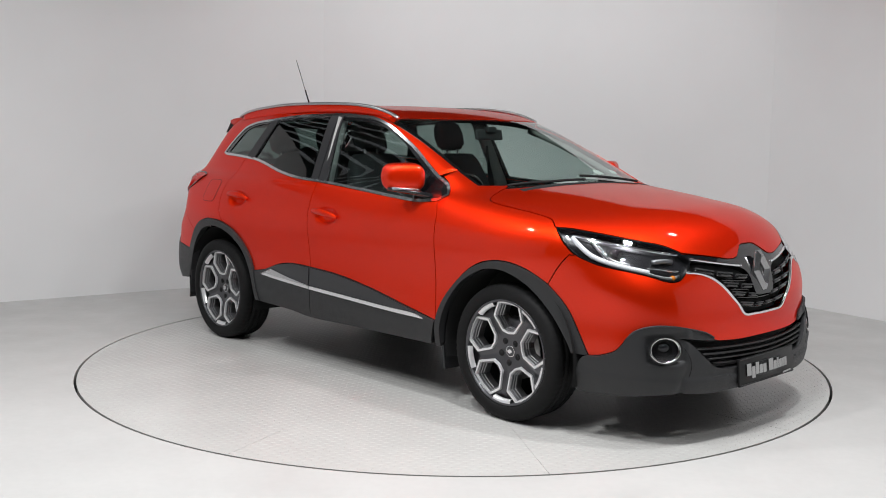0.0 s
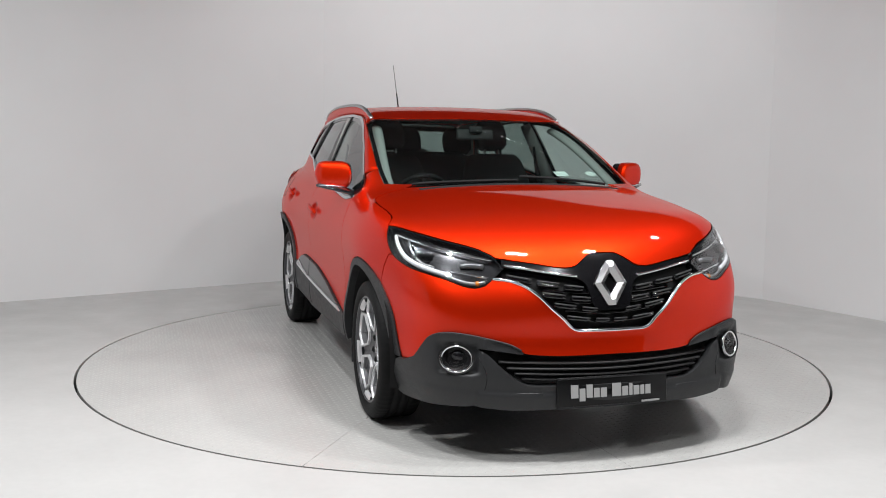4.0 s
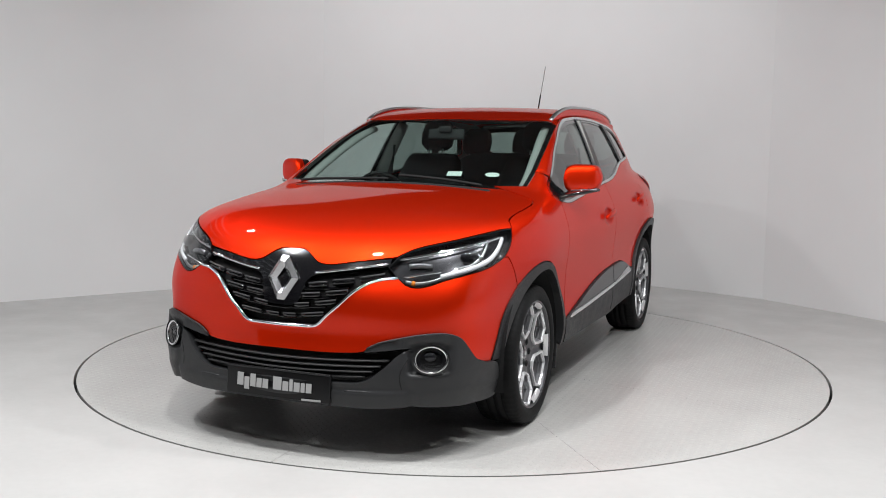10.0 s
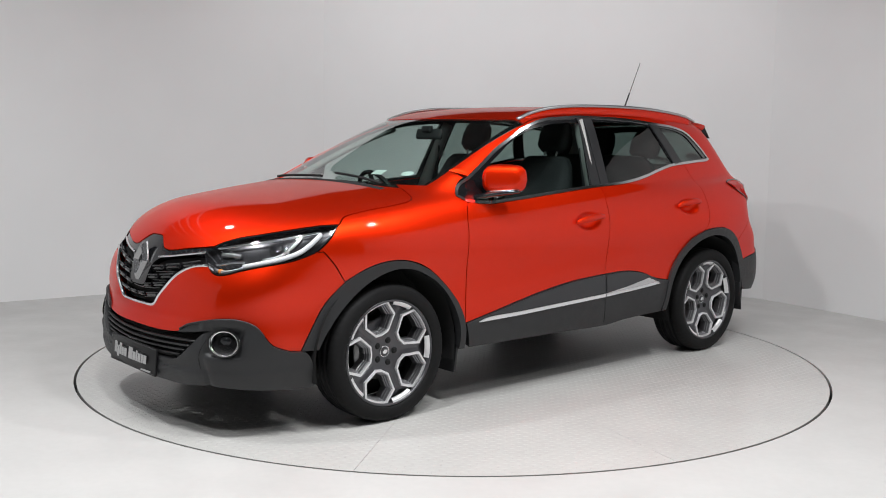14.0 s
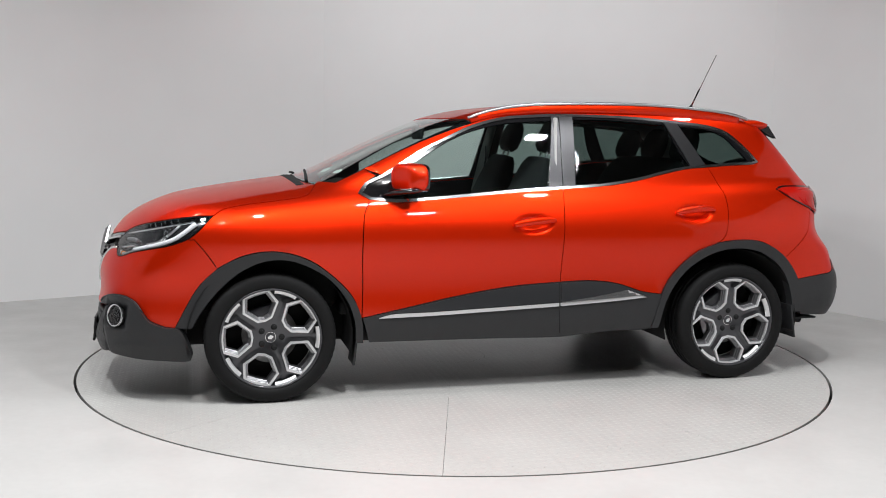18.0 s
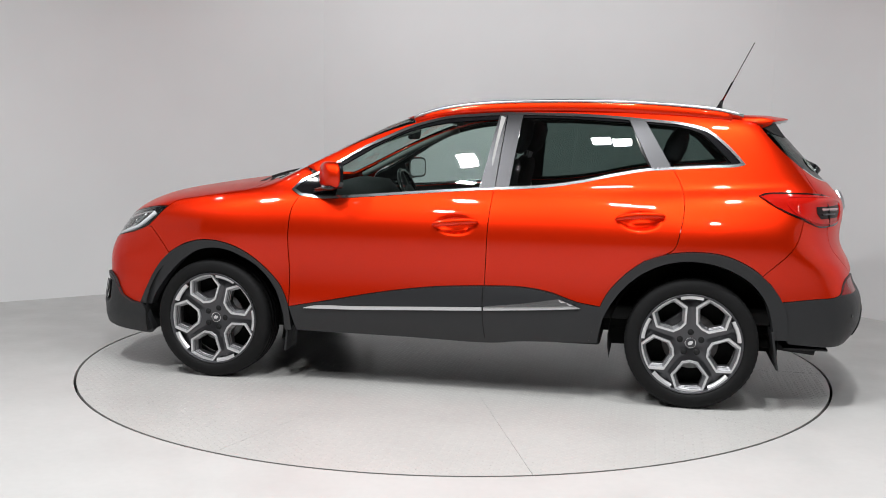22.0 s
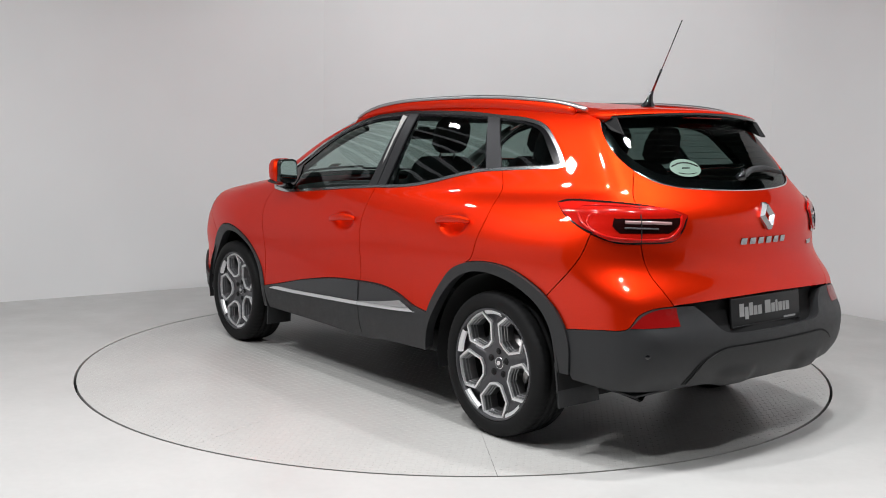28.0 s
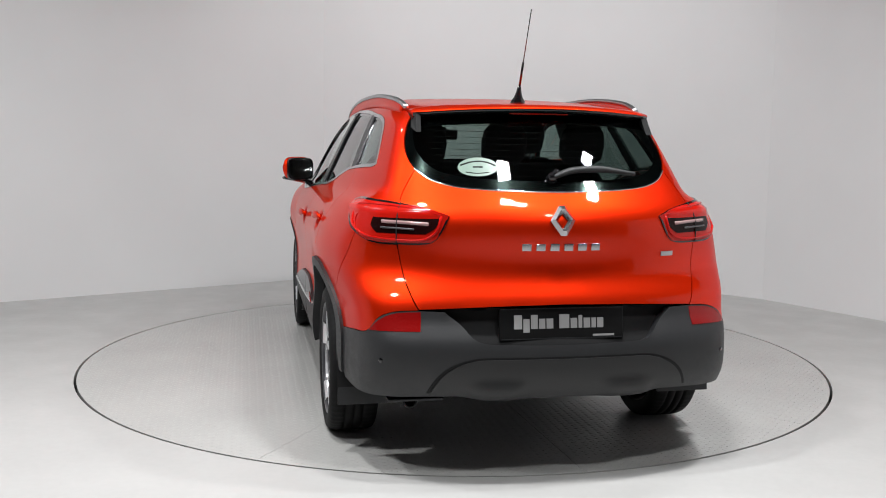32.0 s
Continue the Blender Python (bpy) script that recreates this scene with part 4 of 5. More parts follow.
def emblem(name, m, w, h, parent, label):
    """A plain chrome lozenge ring with a raised ridge."""
    outer = [(0.24 * w, h), (w, 0), (0.24 * w, -h), (-0.24 * w, -h), (-w, 0), (-0.24 * w, h)]
    k = 0.40
    inner = [(0.02 * w, k * h * 1.15), (w * k, 0), (0.02 * w, -k * h * 1.15), (-0.02 * w, -k * h * 1.15), (-w * k, 0), (-0.02 * w, k * h * 1.15)]
    mid = [((a + c) / 2, (b + d) / 2) for (a, b), (c, d) in zip(outer, inner)]
    v = [(x, y, 0.0) for x, y in outer] + [(x, y, 0.010) for x, y in outer] + [(x, y, 0.026) for x, y in mid] + [(x, y, 0.008) for x, y in inner] + [(x, y, -0.004) for x, y in inner]
    f = []
    for j in range(4):
        for i in range(6):
            f.append((j * 6 + i, (j + 1) * 6 + i, (j + 1) * 6 + (i + 1) % 6, j * 6 + (i + 1) % 6))
    return obj(name, *moved((v, f), m), EMBLEM, parent, label, smooth=False)


p, n = spot(NOSEV, 0, 0.766, -0.004)
emblem("emblem", facing(p, (n + Vector((1, 0, 0))).normalized()), 0.076, 0.096, car, "plain chrome lozenge emblem")

# --- fog lamps
for sgn in (1, -1):
    p, n = spot(NOSEV, 31.0, 0.448, 0.006)
    n = (n + Vector((0.10, 0, 0.0))).normalized()
    m = facing(p, n) @ Matrix.Diagonal((1.28, 1.0, 1.0, 1.0))
    flip = (lambda vf: vf) if sgn == 1 else mirrored
    fog = obj("fog_lamp", *flip(moved(lathe([(0.0001, -0.012), (0.03, -0.016), (0.052, -0.03), (0.056, 0.004), (0.064, 0.008)], 36), m)), MATT, car)
    obj("fog_ring", *flip(moved(ring(0.055, 0.0055), m)), CHROME, fog, "chrome ring")
    obj("fog_glass", *flip(moved(lathe([(0.0001, 0.006), (0.03, 0.004), (0.05, 0.0)], 36), m)), FOG_LENS, fog)
    obj("fog_bulb", *flip(moved(lathe([(0.0001, 0.002), (0.014, 0.0), (0.022, -0.01)], 24), m @ Matrix.Translation((0, 0.012, 0)))), BLACK, fog)
# lower grille slats
for z in (0.432, 0.405, 0.380, 0.355):
    a1 = 23.5 - (0.44 - z) * 60
    q = NOSEV.on(C(deg([(-a1, z + 0.012), (-a1 / 2, z + 0.004), (0, z), (a1 / 2, z + 0.004), (a1, z + 0.012)])))
    obj("intake_slat", *tube(q - slope(q) * 0.022, 0.0095, 8, squash=(1.6, 0.6)), SKID, car)
# seams, ledges and creases of the lower bumper
strip("bumper_ledge", NOSEV, [(14.6, 0.305), (17.6, 0.308), (20.6, 0.306)], 0.006, PLASTIC, (car, car), 0.008)
strip("bumper_lip", NOSEV, [(18.8, 0.486), *RED_LOW[4:10]], 0.0045, PLASTIC, (car, car), 0.008)
strip("bumper_seam", NOSEV, [(26.8, 0.456), (25.2, 0.386), (25.9, 0.309), (27.9, 0.262)], 0.002, MATT, (car, car), 0.006)
for sgn in (1, -1):
    p, n = spot(NOSEV, 37.0, 0.505, 0.007)
    vf = moved(lathe([(0.0001, 0.002), (0.008, 0.002), (0.010, 0.0)], 16), facing(p, n))
    obj("parking_sensor", *(vf if sgn == 1 else mirrored(vf)), BLACK, car)
    p, n = spot(TAILV, 33.0, 0.50, 0.005)
    vf = moved(lathe([(0.0001, 0.002), (0.008, 0.002), (0.010, 0.0)], 16), facing(p, n))
    obj("parking_sensor", *(vf if sgn == 1 else mirrored(vf)), BLACK, car)


# --- number plates with plain bars for their writing
def number_plate(m, name):
    bm = bmesh.new()
    box(bm, (-0.26, -0.066, -0.006), (0.26, 0.066, 0.006), 0.003, m)
    pl = part(name, bm, PLATE, car, "black show plate with white lettering")
    bm = bmesh.new()
    for lo, hi in (((-0.255, 0.058), (0.255, 0.062)), ((-0.255, -0.062), (0.255, -0.058))):
        box(bm, (lo[0], lo[1], 0.006), (hi[0], hi[1], 0.0085), 0, m)
    part("plate_border", bm, PLASTIC, pl)
    x = -0.200
    tall, low, tail = (-0.020, 0.036), (-0.020, 0.020), (-0.034, 0.020)
    for w, (z0, z1) in ((0.033, tall), (0.026, tail), (0.028, tall), (0.026, low), (0.028, low), (0.020, (0, None)), (0.042, tall), (0.028, low), (0.016, (-0.020, 0.031)), (0.028, low), (0.019, low), (0.026, low)):
        if z1 is None:
            x += w
            continue
        bm = bmesh.new()
        box(bm, (x, z0, 0.0058), (x + w, z1, 0.0075), 0, m)
        part("letter_bar", bm, WHITE, pl)
        x += w + 0.0055
    bm = bmesh.new()
    box(bm, (0.13, -0.054, 0.0058), (0.22, -0.046, 0.0075), 0, m)
    part("letter_bar", bm, WHITE, pl)
    return pl


front_plate = number_plate(facing(Vector((2.2535, 0, 0.306)), Vector((1, 0, 0.10))), "front_plate")
for ob in (front_plate, *front_plate.children):
    for vv in ob.data.vertices:
        vv.co.x -= 0.23 * vv.co.y**2
number_plate(facing(Vector((-2.170, 0, 0.640)), Vector((-1, 0, 0.12))), "rear_plate")

# --- mirrors
for sgn in (1, -1):
    flip = (lambda vf: vf) if sgn == 1 else mirrored
    v, f = [], []
    ny, na = 14, 28
    for i in range(ny + 1):
        u = i / ny
        y = 0.815 + 0.185 * u
        s = max(0.0, 1 - abs(2 * u - 1) ** 5) ** 0.5 if 0 < i < ny else 0.16
        s = max(s, 0.16)
        taper = 1.0 - 0.10 * u
        for k in range(na):
            a = 2 * math.pi * k / na
            c, sn = math.cos(a), math.sin(a)
            ex = abs(c) ** 0.62 * (1 if c > 0 else -1)
            ez = abs(sn) ** 0.62 * (1 if sn > 0 else -1)
            dx = 0.066 if c > 0 else 0.046
            v.append((0.645 - 0.09 * u + ex * dx * (0.35 + 0.65 * s) * taper, y, 1.166 + ez * 0.079 * s * taper + 0.006 * u))
    for i in range(ny):
        for k in range(na):
            f.append((i * na + k, i * na + (k + 1) % na, (i + 1) * na + (k + 1) % na, (i + 1) * na + k))
    f.append(tuple(range(na))[::-1])
    f.append(tuple(range(ny * na, ny * na + na)))
    mir = obj("door_mirror", *flip((v, f)), RED, car, "red door mirror on a black foot")
    turned = Matrix.Translation((0.600, 0.906, 1.168)) @ Matrix.Rotation(radians(26), 4, "Z")
    def face(w, h, x0, x1):
        """A rounded plate across the housing's open side."""
        pts = []
        for k in range(32):
            s, t = math.cos(2 * math.pi * k / 32), math.sin(2 * math.pi * k / 32)
            pts.append((w * abs(s) ** 0.5 * (1 if s > 0 else -1), h * abs(t) ** 0.5 * (1 if t > 0 else -1)))
        vv = [(x0, y, z) for y, z in pts] + [(x1, y, z) for y, z in pts]
        ff = [tuple(range(32)), tuple(range(32, 64))[::-1]] + [(k, 32 + k, 32 + (k + 1) % 32, (k + 1) % 32) for k in range(32)]
        return moved((vv, ff), turned)
    obj("mirror_rim", *flip(face(0.094, 0.072, -0.050, -0.010)), BLACK, mir, smooth=False)
    obj("mirror_glass", *flip(face(0.082, 0.060, -0.0515, -0.0502)), MIRROR, mir, smooth=False)
    vf = tube([(0.575, 0.985, 1.108), (0.61, 0.93, 1.100), (0.66, 0.87, 1.090), (0.70, 0.81, 1.072), (0.72, 0.77, 1.062)], [0.018, 0.026, 0.03, 0.03, 0.028], 12, squash=(1.7, 0.55))
    obj("mirror_foot", *flip(vf), BLACK, mir)
    vf = tube([(0.612, 0.985, 1.112), (0.645, 0.93, 1.107), (0.680, 0.86, 1.103)], 0.008, 8)
    obj("mirror_indicator", *flip(vf), CHROME, mir)

# --- door handles
for doors, pts in ((front_door, [(0.035, 0.912), (0.005, 0.920), (-0.08, 0.930), (-0.17, 0.936), (-0.208, 0.934)]), (rear_door, [(-0.925, 0.968), (-0.955, 0.976), (-1.04, 0.984), (-1.13, 0.988), (-1.17, 0.986)])):
    q = LEFT.on(C(pts, 0.012))
    n = slope(q)
    k = np.linspace(0, 1, len(q))
    q = q + n * (0.010 + 0.018 * np.sin(np.pi * k) ** 0.5)[:, None]
    rr = [0.007 + 0.010 * math.sin(math.pi * t) ** 0.5 for t in k]
    vf = tube(q, rr, 12, squash=(0.75, 1.15))
    obj("door_handle", *vf, RED, doors[0])
    obj("door_handle", *mirrored(vf), RED, doors[1])

# --- sill trims
CHR_LOW = [(0.766, 0.431), (0.482, 0.437), (0.179, 0.449), (-0.236, 0.466)]
CHR_UP = [(0.766, 0.433), (0.70, 0.449), (0.482, 0.455), (0.179, 0.467), (-0.236, 0.484)]
panel("sill_trim", LEFT, cat(C(CHR_UP), C(CHR_LOW[::-1])), ALLOY, car, offset=0.016, depth=0.008, gap=0, grid=0.03, mirror=True, label="satin metal strip on the lower door")
panel("sill_trim", LEFT, cat(C([(-0.246, 0.484), (-0.588, 0.503), (-0.72, 0.511), (-0.760, 0.501)]), C([(-0.760, 0.501), (-0.588, 0.487), (-0.246, 0.467)])), ALLOY, car, offset=0.016, depth=0.008, gap=0, grid=0.03, mirror=True, label="satin metal strip on the lower door")
for loop in (cat(C([(0.70, 0.464), (0.633, 0.473), (0.332, 0.532), (0.028, 0.576), (-0.236, 0.593)]), C([(-0.236, 0.593), (-0.236, 0.490)]), C([(-0.236, 0.490), (0.179, 0.473), (0.482, 0.461), (0.70, 0.456)])),
             cat(C([(-0.252, 0.593), (-0.43, 0.596), (-0.58, 0.576), (-0.735, 0.530)]), C([(-0.735, 0.530), (-0.70, 0.517), (-0.588, 0.509), (-0.252, 0.491)]), C([(-0.252, 0.491), (-0.252, 0.593)]))):
    panel("sill_garnish", LEFT, loop, GARNISH, car, offset=0.0135, depth=0.005, gap=0, grid=0.014, mirror=True, label="satin black garnish on the lower door")
panel("sill_badge", LEFT, cat(C([(-0.760, 0.504), (-0.640, 0.546)]), C([(-0.640, 0.546), (-0.45, 0.514), (-0.25, 0.4895)]), C([(-0.25, 0.4855), (-0.588, 0.5045), (-0.72, 0.5125), (-0.760, 0.504)])), BRIGHT, car, offset=0.0215, depth=0.008, gap=0, grid=0.012, mirror=True, label="polished wedge at the end of the door strip")
strip("door_seam", LEFT, [(-0.240, 0.597), (-0.238, 0.487), (-0.243, 0.40), (-0.253, 0.316)], 0.003, MATT, (car, car), 0.007)
strip("sill_crease", LEFT, [(-0.25, 0.493), (-0.40, 0.505), (-0.52, 0.520), (-0.586, 0.548)], 0.003, PLASTIC, (car, car), 0.009)

# --- roof rails
RAIL = [(0.215, 0.600, 1.500), (0.16, 0.600, 1.522), (0.047, 0.598, 1.553), (-0.143, 0.592, 1.580), (-0.461, 0.585, 1.594), (-0.943, 0.575, 1.593), (-1.267, 0.563, 1.573), (-1.42, 0.553, 1.556), (-1.50, 0.546, 1.540), (-1.56, 0.54, 1.522)]
q = C(RAIL, 0.03)
foot = TOP.on(q[:, :2])[:, 2] - 0.004


def ridge(pts, lows, tops, w):
    v, f = [], []
    for (x, y, _), low, top in zip(pts, lows, tops):
        v += [(x, y + 0.9 * w, low), (x, y + w, (low + top) / 2), (x, y + 0.7 * w, top - 0.003), (x, y + 0.4 * w, top), (x, y - 0.5 * w, top), (x, y - 0.8 * w, top - 0.003), (x, y - w, (low + top) / 2), (x, y - 0.9 * w, low)]
    f = [(i * 8 + k, i * 8 + (k + 1) % 8, i * 8 + 8 + (k + 1) % 8, i * 8 + 8 + k) for i in range(len(pts) - 1) for k in range(8)]
    return v, f + [tuple(range(8))[::-1], tuple(range(len(v) - 8, len(v)))]


top = np.maximum(q[:, 2] - 0.002, foot + 0.010)
mid = np.maximum(top - 0.017, foot)
for flip in (lambda vf: vf, mirrored):
    obj("roof_rail", *flip(ridge(q, mid, top, 0.012)), SATIN, car, "satin aluminium roof rail")
    obj("rail_base", *flip(ridge(q[2:-2], foot[2:-2] - 0.01, (mid + 0.002)[2:-2], 0.010)), RED, car)

# --- fuel flap in the right-hand rear quarter
flap = [(-1.42 + 0.085 * math.copysign(abs(math.cos(w)) ** 0.4, math.cos(w)), 1.005 + 0.072 * math.copysign(abs(math.sin(w)) ** 0.4, math.sin(w))) for w in [2 * math.pi * k / 48 for k in range(48)]]
fuel = panel("fuel_flap", RIGHT, flap, RED, car, offset=0.001, depth=0.0, gap=0, grid=0.02)
q = RIGHT.on(flap)
obj("flap_seam", *tube(q + slope(q) * 0.0003, 0.0016, 6, closed=True), MATT, fuel)

# --- aerial
aer = obj("aerial", *lathe([(0.0001, 0.07), (0.009, 0.066), (0.012, 0.045), (0.02, 0.02), (0.034, 0.0), (0.034, -0.02)], 24), BLACK, car, "black roof aerial on a flared foot")
aer.data.transform(Matrix.Translation((-1.457, 0, 1.548)) @ Matrix.Shear("XY", 4, (-0.35, 0)))
obj("aerial_mast", *tube([(-1.478, 0, 1.605), (-1.535, 0, 1.72)], 0.0055, 8), BLACK, aer)
obj("aerial_whip", *tube([(-1.535, 0, 1.718), (-1.647, 0, 1.944)], 0.0024, 8), BLACK, aer)

# --- rear spoiler
v, f = [], []
ny = 24
for i in range(ny + 1):
    y = -0.535 + 1.07 * i / ny
    w = (y / 0.535) ** 2
    xt, zt = -1.845 + 0.135 * w, 1.508 - 0.022 * w
    top = TOP.on([(-1.50, y)])[0]
    mid = TOP.on([(-1.60, y * 0.97)])[0]
    v += [(-1.50, y, top[2] - 0.004), (-1.60, y * 0.99, mid[2] + 0.0045), ((xt - 1.60) / 2 , y, (zt + mid[2]) / 2 + 0.010), (xt + 0.008, y, zt + 0.003), (xt, y, zt - 0.004), (xt + 0.012, y, zt - 0.020), (-1.66, y, zt - 0.035), (-1.58, y * 0.97, zt - 0.02)]
n = 8
for i in range(ny):
    for j in range(n - 1):
        f.append((i * n + j, i * n + j + 1, (i + 1) * n + j + 1, (i + 1) * n + j))
f += [tuple(range(n))[::-1], tuple(range(ny * n, ny * n + n))]
spo = obj("rear_spoiler", v, f, [RED, BLACK], car, "red roof spoiler with a black underside")
spo.data.polygons.foreach_set("material_index", [1 if (k < ny * (n - 1) and k % (n - 1) >= 4) else 0 for k in range(len(f))])
for sgn in (1, -1):
    a, b2, c2 = Vector((-1.650, 0.532, 1.462)), Vector((-1.722, 0.524, 1.476)), Vector((-1.775, 0.532, 1.40))
    d2 = Vector((-1.715, 0.545, 1.42))
    vv = [a, b2, c2, d2] + [p + Vector((0.012, -0.022, 0)) for p in (a, b2, c2, d2)]
    ff = [(0, 1, 2, 3), (7, 6, 5, 4), (0, 4, 5, 1), (1, 5, 6, 2), (2, 6, 7, 3), (3, 7, 4, 0)]
    vf = ([tuple(p) for p in vv], ff)
    obj("spoiler_fin", *(vf if sgn == 1 else mirrored(vf)), MATT, spo, smooth=False)
bm = bmesh.new()
box(bm, (-1.80, -0.13, 1.480), (-1.77, 0.13, 1.490), 0.003)
part("high_brake_lamp", bm, TAIL_RED, spo)

# --- tailgate: emblem, bars for its writing, wiper, window sticker
p, n = spot(TAILV, 0, 1.050, -0.002)
emblem("emblem", facing(p, n), 0.052, 0.062, tailgate, "plain chrome lozenge emblem")
for k in range(6):
    p, n = spot(TAILV, 7.2 - 2.88 * k, 0.945, 0.001)
    bm = bmesh.new()
    box(bm, (-0.019, -0.015, 0), (0.019, 0.015, 0.005), 0.002, facing(p, n))
    part("letter_bar", bm, EMBLEM, tailgate)
p, n = spot(TAILV, -24.8, 0.905, 0.001)
bm = bmesh.new()
box(bm, (-0.033, -0.010, 0), (0.033, 0.010, 0.004), 0.002, facing(p, n))
part("small_badge", bm, SATIN, tailgate)
q = line_on(TAILV, [(0.2, 1.206), (-1.6, 1.218), (-4.5, 1.232), (-11.2, 1.239), (-16.2, 1.231), (-21.1, 1.219)], 0.022, 0.012)
k = np.linspace(0, 1, len(q))
wip = obj("rear_wiper", *tube(q, [0.011 + 0.006 * math.sin(math.pi * min(1.0, u * 1.15)) for u in k], 10, squash=(1.1, 0.9)), PLASTIC, car, "black rear window wiper")
p, n = spot(TAILV, 0.3, 1.212, 0.0)
obj("wiper_hub", *moved(lathe([(0.0001, 0.034), (0.016, 0.03), (0.021, 0.012), (0.024, 0.0)], 20), facing(p, n)), BLACK, wip)
q = line_on(TAILV, [(0.3, 1.212), (-1.0, 1.232)], 0.024)
obj("wiper_neck", *tube(q, 0.011, 8), BLACK, wip)
OVAL = [(radians(17.8) * 1.1 + 0.093 * math.cos(w), 1.258 + 0.038 * math.sin(w)) for w in [2 * math.pi * k / 32 for k in range(32)]]
sticker = panel("window_sticker", TAILV, OVAL, STICKER, rear_window, offset=0.0005, depth=0, gap=0, grid=0.03, label="pale green oval window sticker")
for pts in ([(22.0, 1.262), (19.8, 1.275), (17.8, 1.279), (15.6, 1.275), (13.6, 1.262)], [(20.6, 1.236), (17.8, 1.231), (15.0, 1.236)], [(19.0, 1.256), (16.6, 1.256)]):
    q = line_on(TAILV, pts, 0.001)
    obj("letter_bar", *tube(q, 0.005 if pts[1][1] != 1.231 else 0.003, 6, squash=(0.15, 1.0)), MATT, rear_window)
# black printed border and brake-light shade of the rear glass
half = cat(C(deg(GATE_GLASS_LOW)), C(deg(GLASS_SIDE)), C(deg(GLASS_TOP)))
o = both(half)
panel("glass_border", TAILV, o, BLACK, rear_window, offset=-0.0055, depth=0, gap=0.002, holes=[gap_in(o, 0.045)])
for k in range(9):
    z = 1.225 + 0.026 * k
    w = 25.0 + 1.3 * k
    q = line_on(TAILV, [(-w, z + 0.006), (0.0, z), (w, z + 0.006)], -0.007, 0.06)
    obj("heating_wire", *tube(q, 0.0009, 4), TRIM, rear_window)
strip("glass_trim", TAILV, [(-a, z) for a, z in GATE_GLASS_LOW[::-1]] + GATE_GLASS_LOW[1:], 0.004, CHROME, (car, car), 0.0, both_sides=False)

# --- tail lamp innards
TAIL_DARK = material("dark_red_lens", (0.010, 0.002, 0.002), 0.25, spec=0.12)
LAMP_PINK = material("grey_pink_lens", (0.38, 0.22, 0.22), 0.15, coat=1.0)
for i, tl in enumerate(tail_lamps):
    flip = (lambda vf: vf) if i == 0 else mirrored
    d = panel("lamp_core", TAILV, cat(C(deg([(38.2, 1.066), (32.0, 1.068), (26.0, 1.060), (24.4, 1.050), (25.2, 1.016), (27.2, 0.990), (37.4, 0.990), (38.9, 1.020)], ), closed=True, sharp=(0, 3, 5, 6))), TAIL_DARK, tl, offset=0.0065, depth=0.004, gap=0, grid=0.03)
    if i:
        d.data.transform(Matrix.Diagonal((1, -1, 1, 1)))
        d.data.flip_normals()
    obj("reversing_lamp", *flip(tube(line_on(TAILV, [(36.4, 1.035), (32.0, 1.034), (26.6, 1.030)], 0.006), 0.0075, 8, squash=(0.6, 1.0))), LAMP_PINK, tl)
    obj("lamp_bar", *flip(tube(line_on(TAILV, [(36.5, 1.012), (33.0, 1.011), (29.5, 1.009)], 0.008), 0.004, 8)), ALLOY_DARK, tl)
    obj("lamp_gap", *flip(tube(line_on(TAILV, [(33.2, 1.108), (33.1, 1.03), (33.0, 0.948)], 0.009), 0.0028, 6)), MATT, tl)
    obj("lamp_step", *flip(tube(line_on(TAILV, [(42.6, 0.992), (44.0, 1.030), (42.6, 1.070), (38.0, 1.080), (30.0, 1.074)], 0.006), 0.004, 8)), GLOW_RED, tl)
    obj("lamp_guide", *flip(tube(line_on(TAILV, [(24.2, 1.062), (28.0, 1.081), (34.5, 1.095), (42.0, 1.098), (45.5, 1.085), (45.0, 1.03), (41.0, 0.982), (36.0, 0.967), (27.0, 0.972), (24.8, 1.01), (24.2, 1.062)], 0.006), 0.006, 8)), GLOW_RED, tl)

# --- wipers and stickers on the windscreen
for pts in ([(1.10, 0.50), (1.075, 0.25), (1.055, 0.02)], [(1.12, -0.02), (1.11, -0.30), (1.06, -0.58)]):
    q = TOP.on(C(pts, 0.03))
    q = q + slope(q) * 0.010
    arm = obj("wiper", *tube(q, 0.007, 8, squash=(1.2, 1.0)), MATT, car, "black windscreen wiper")
q = TOP.on(C([(1.125, 0.56), (1.145, 0.3), (1.15, 0.0), (1.145, -0.3), (1.125, -0.56)], 0.03))
obj("cowl", *tube(q - slope(q) * 0.014, 0.045, 10, squash=(1.0, 0.35)), MATT, car)
for outline, nm in (([(-0.04, -0.026), (0.04, -0.026), (0.04, 0.026), (-0.04, 0.026)], 0.30), ([(0.038 * math.cos(2 * math.pi * k / 20), 0.024 * math.sin(2 * math.pi * k / 20)) for k in range(20)], 0.50)):
    p = Vector(TOP.on([(0.97 if nm < 0.4 else 0.93, nm)])[0])
    nn = Vector(slope(np.array([p]))[0])
    bm = prism(outline, -0.006, -0.0055)
    bmesh.ops.transform(bm, matrix=facing(p, nn), verts=bm.verts[:])
    part("screen_sticker", bm, LINER_PALE, windscreen, "pale paper disc behind the windscreen")
half = cat(SCREENV.flat(TOP.on(C([(0.325, 0.0), (0.315, 0.3), (0.265, 0.52), (0.20, 0.63)]))), SCREENV.flat(screen_side), SCREENV.flat(TOP.on(C([(0.968, 0.703), (1.04, 0.64), (1.09, 0.5), (1.13, 0.25), (1.14, 0.0)]))))
o = both(half)
panel("screen_border", SCREENV, o, BLACK, windscreen, offset=-0.0065, depth=0, gap=0.002, holes=[gap_in(o, 0.022)], grid=0.05)

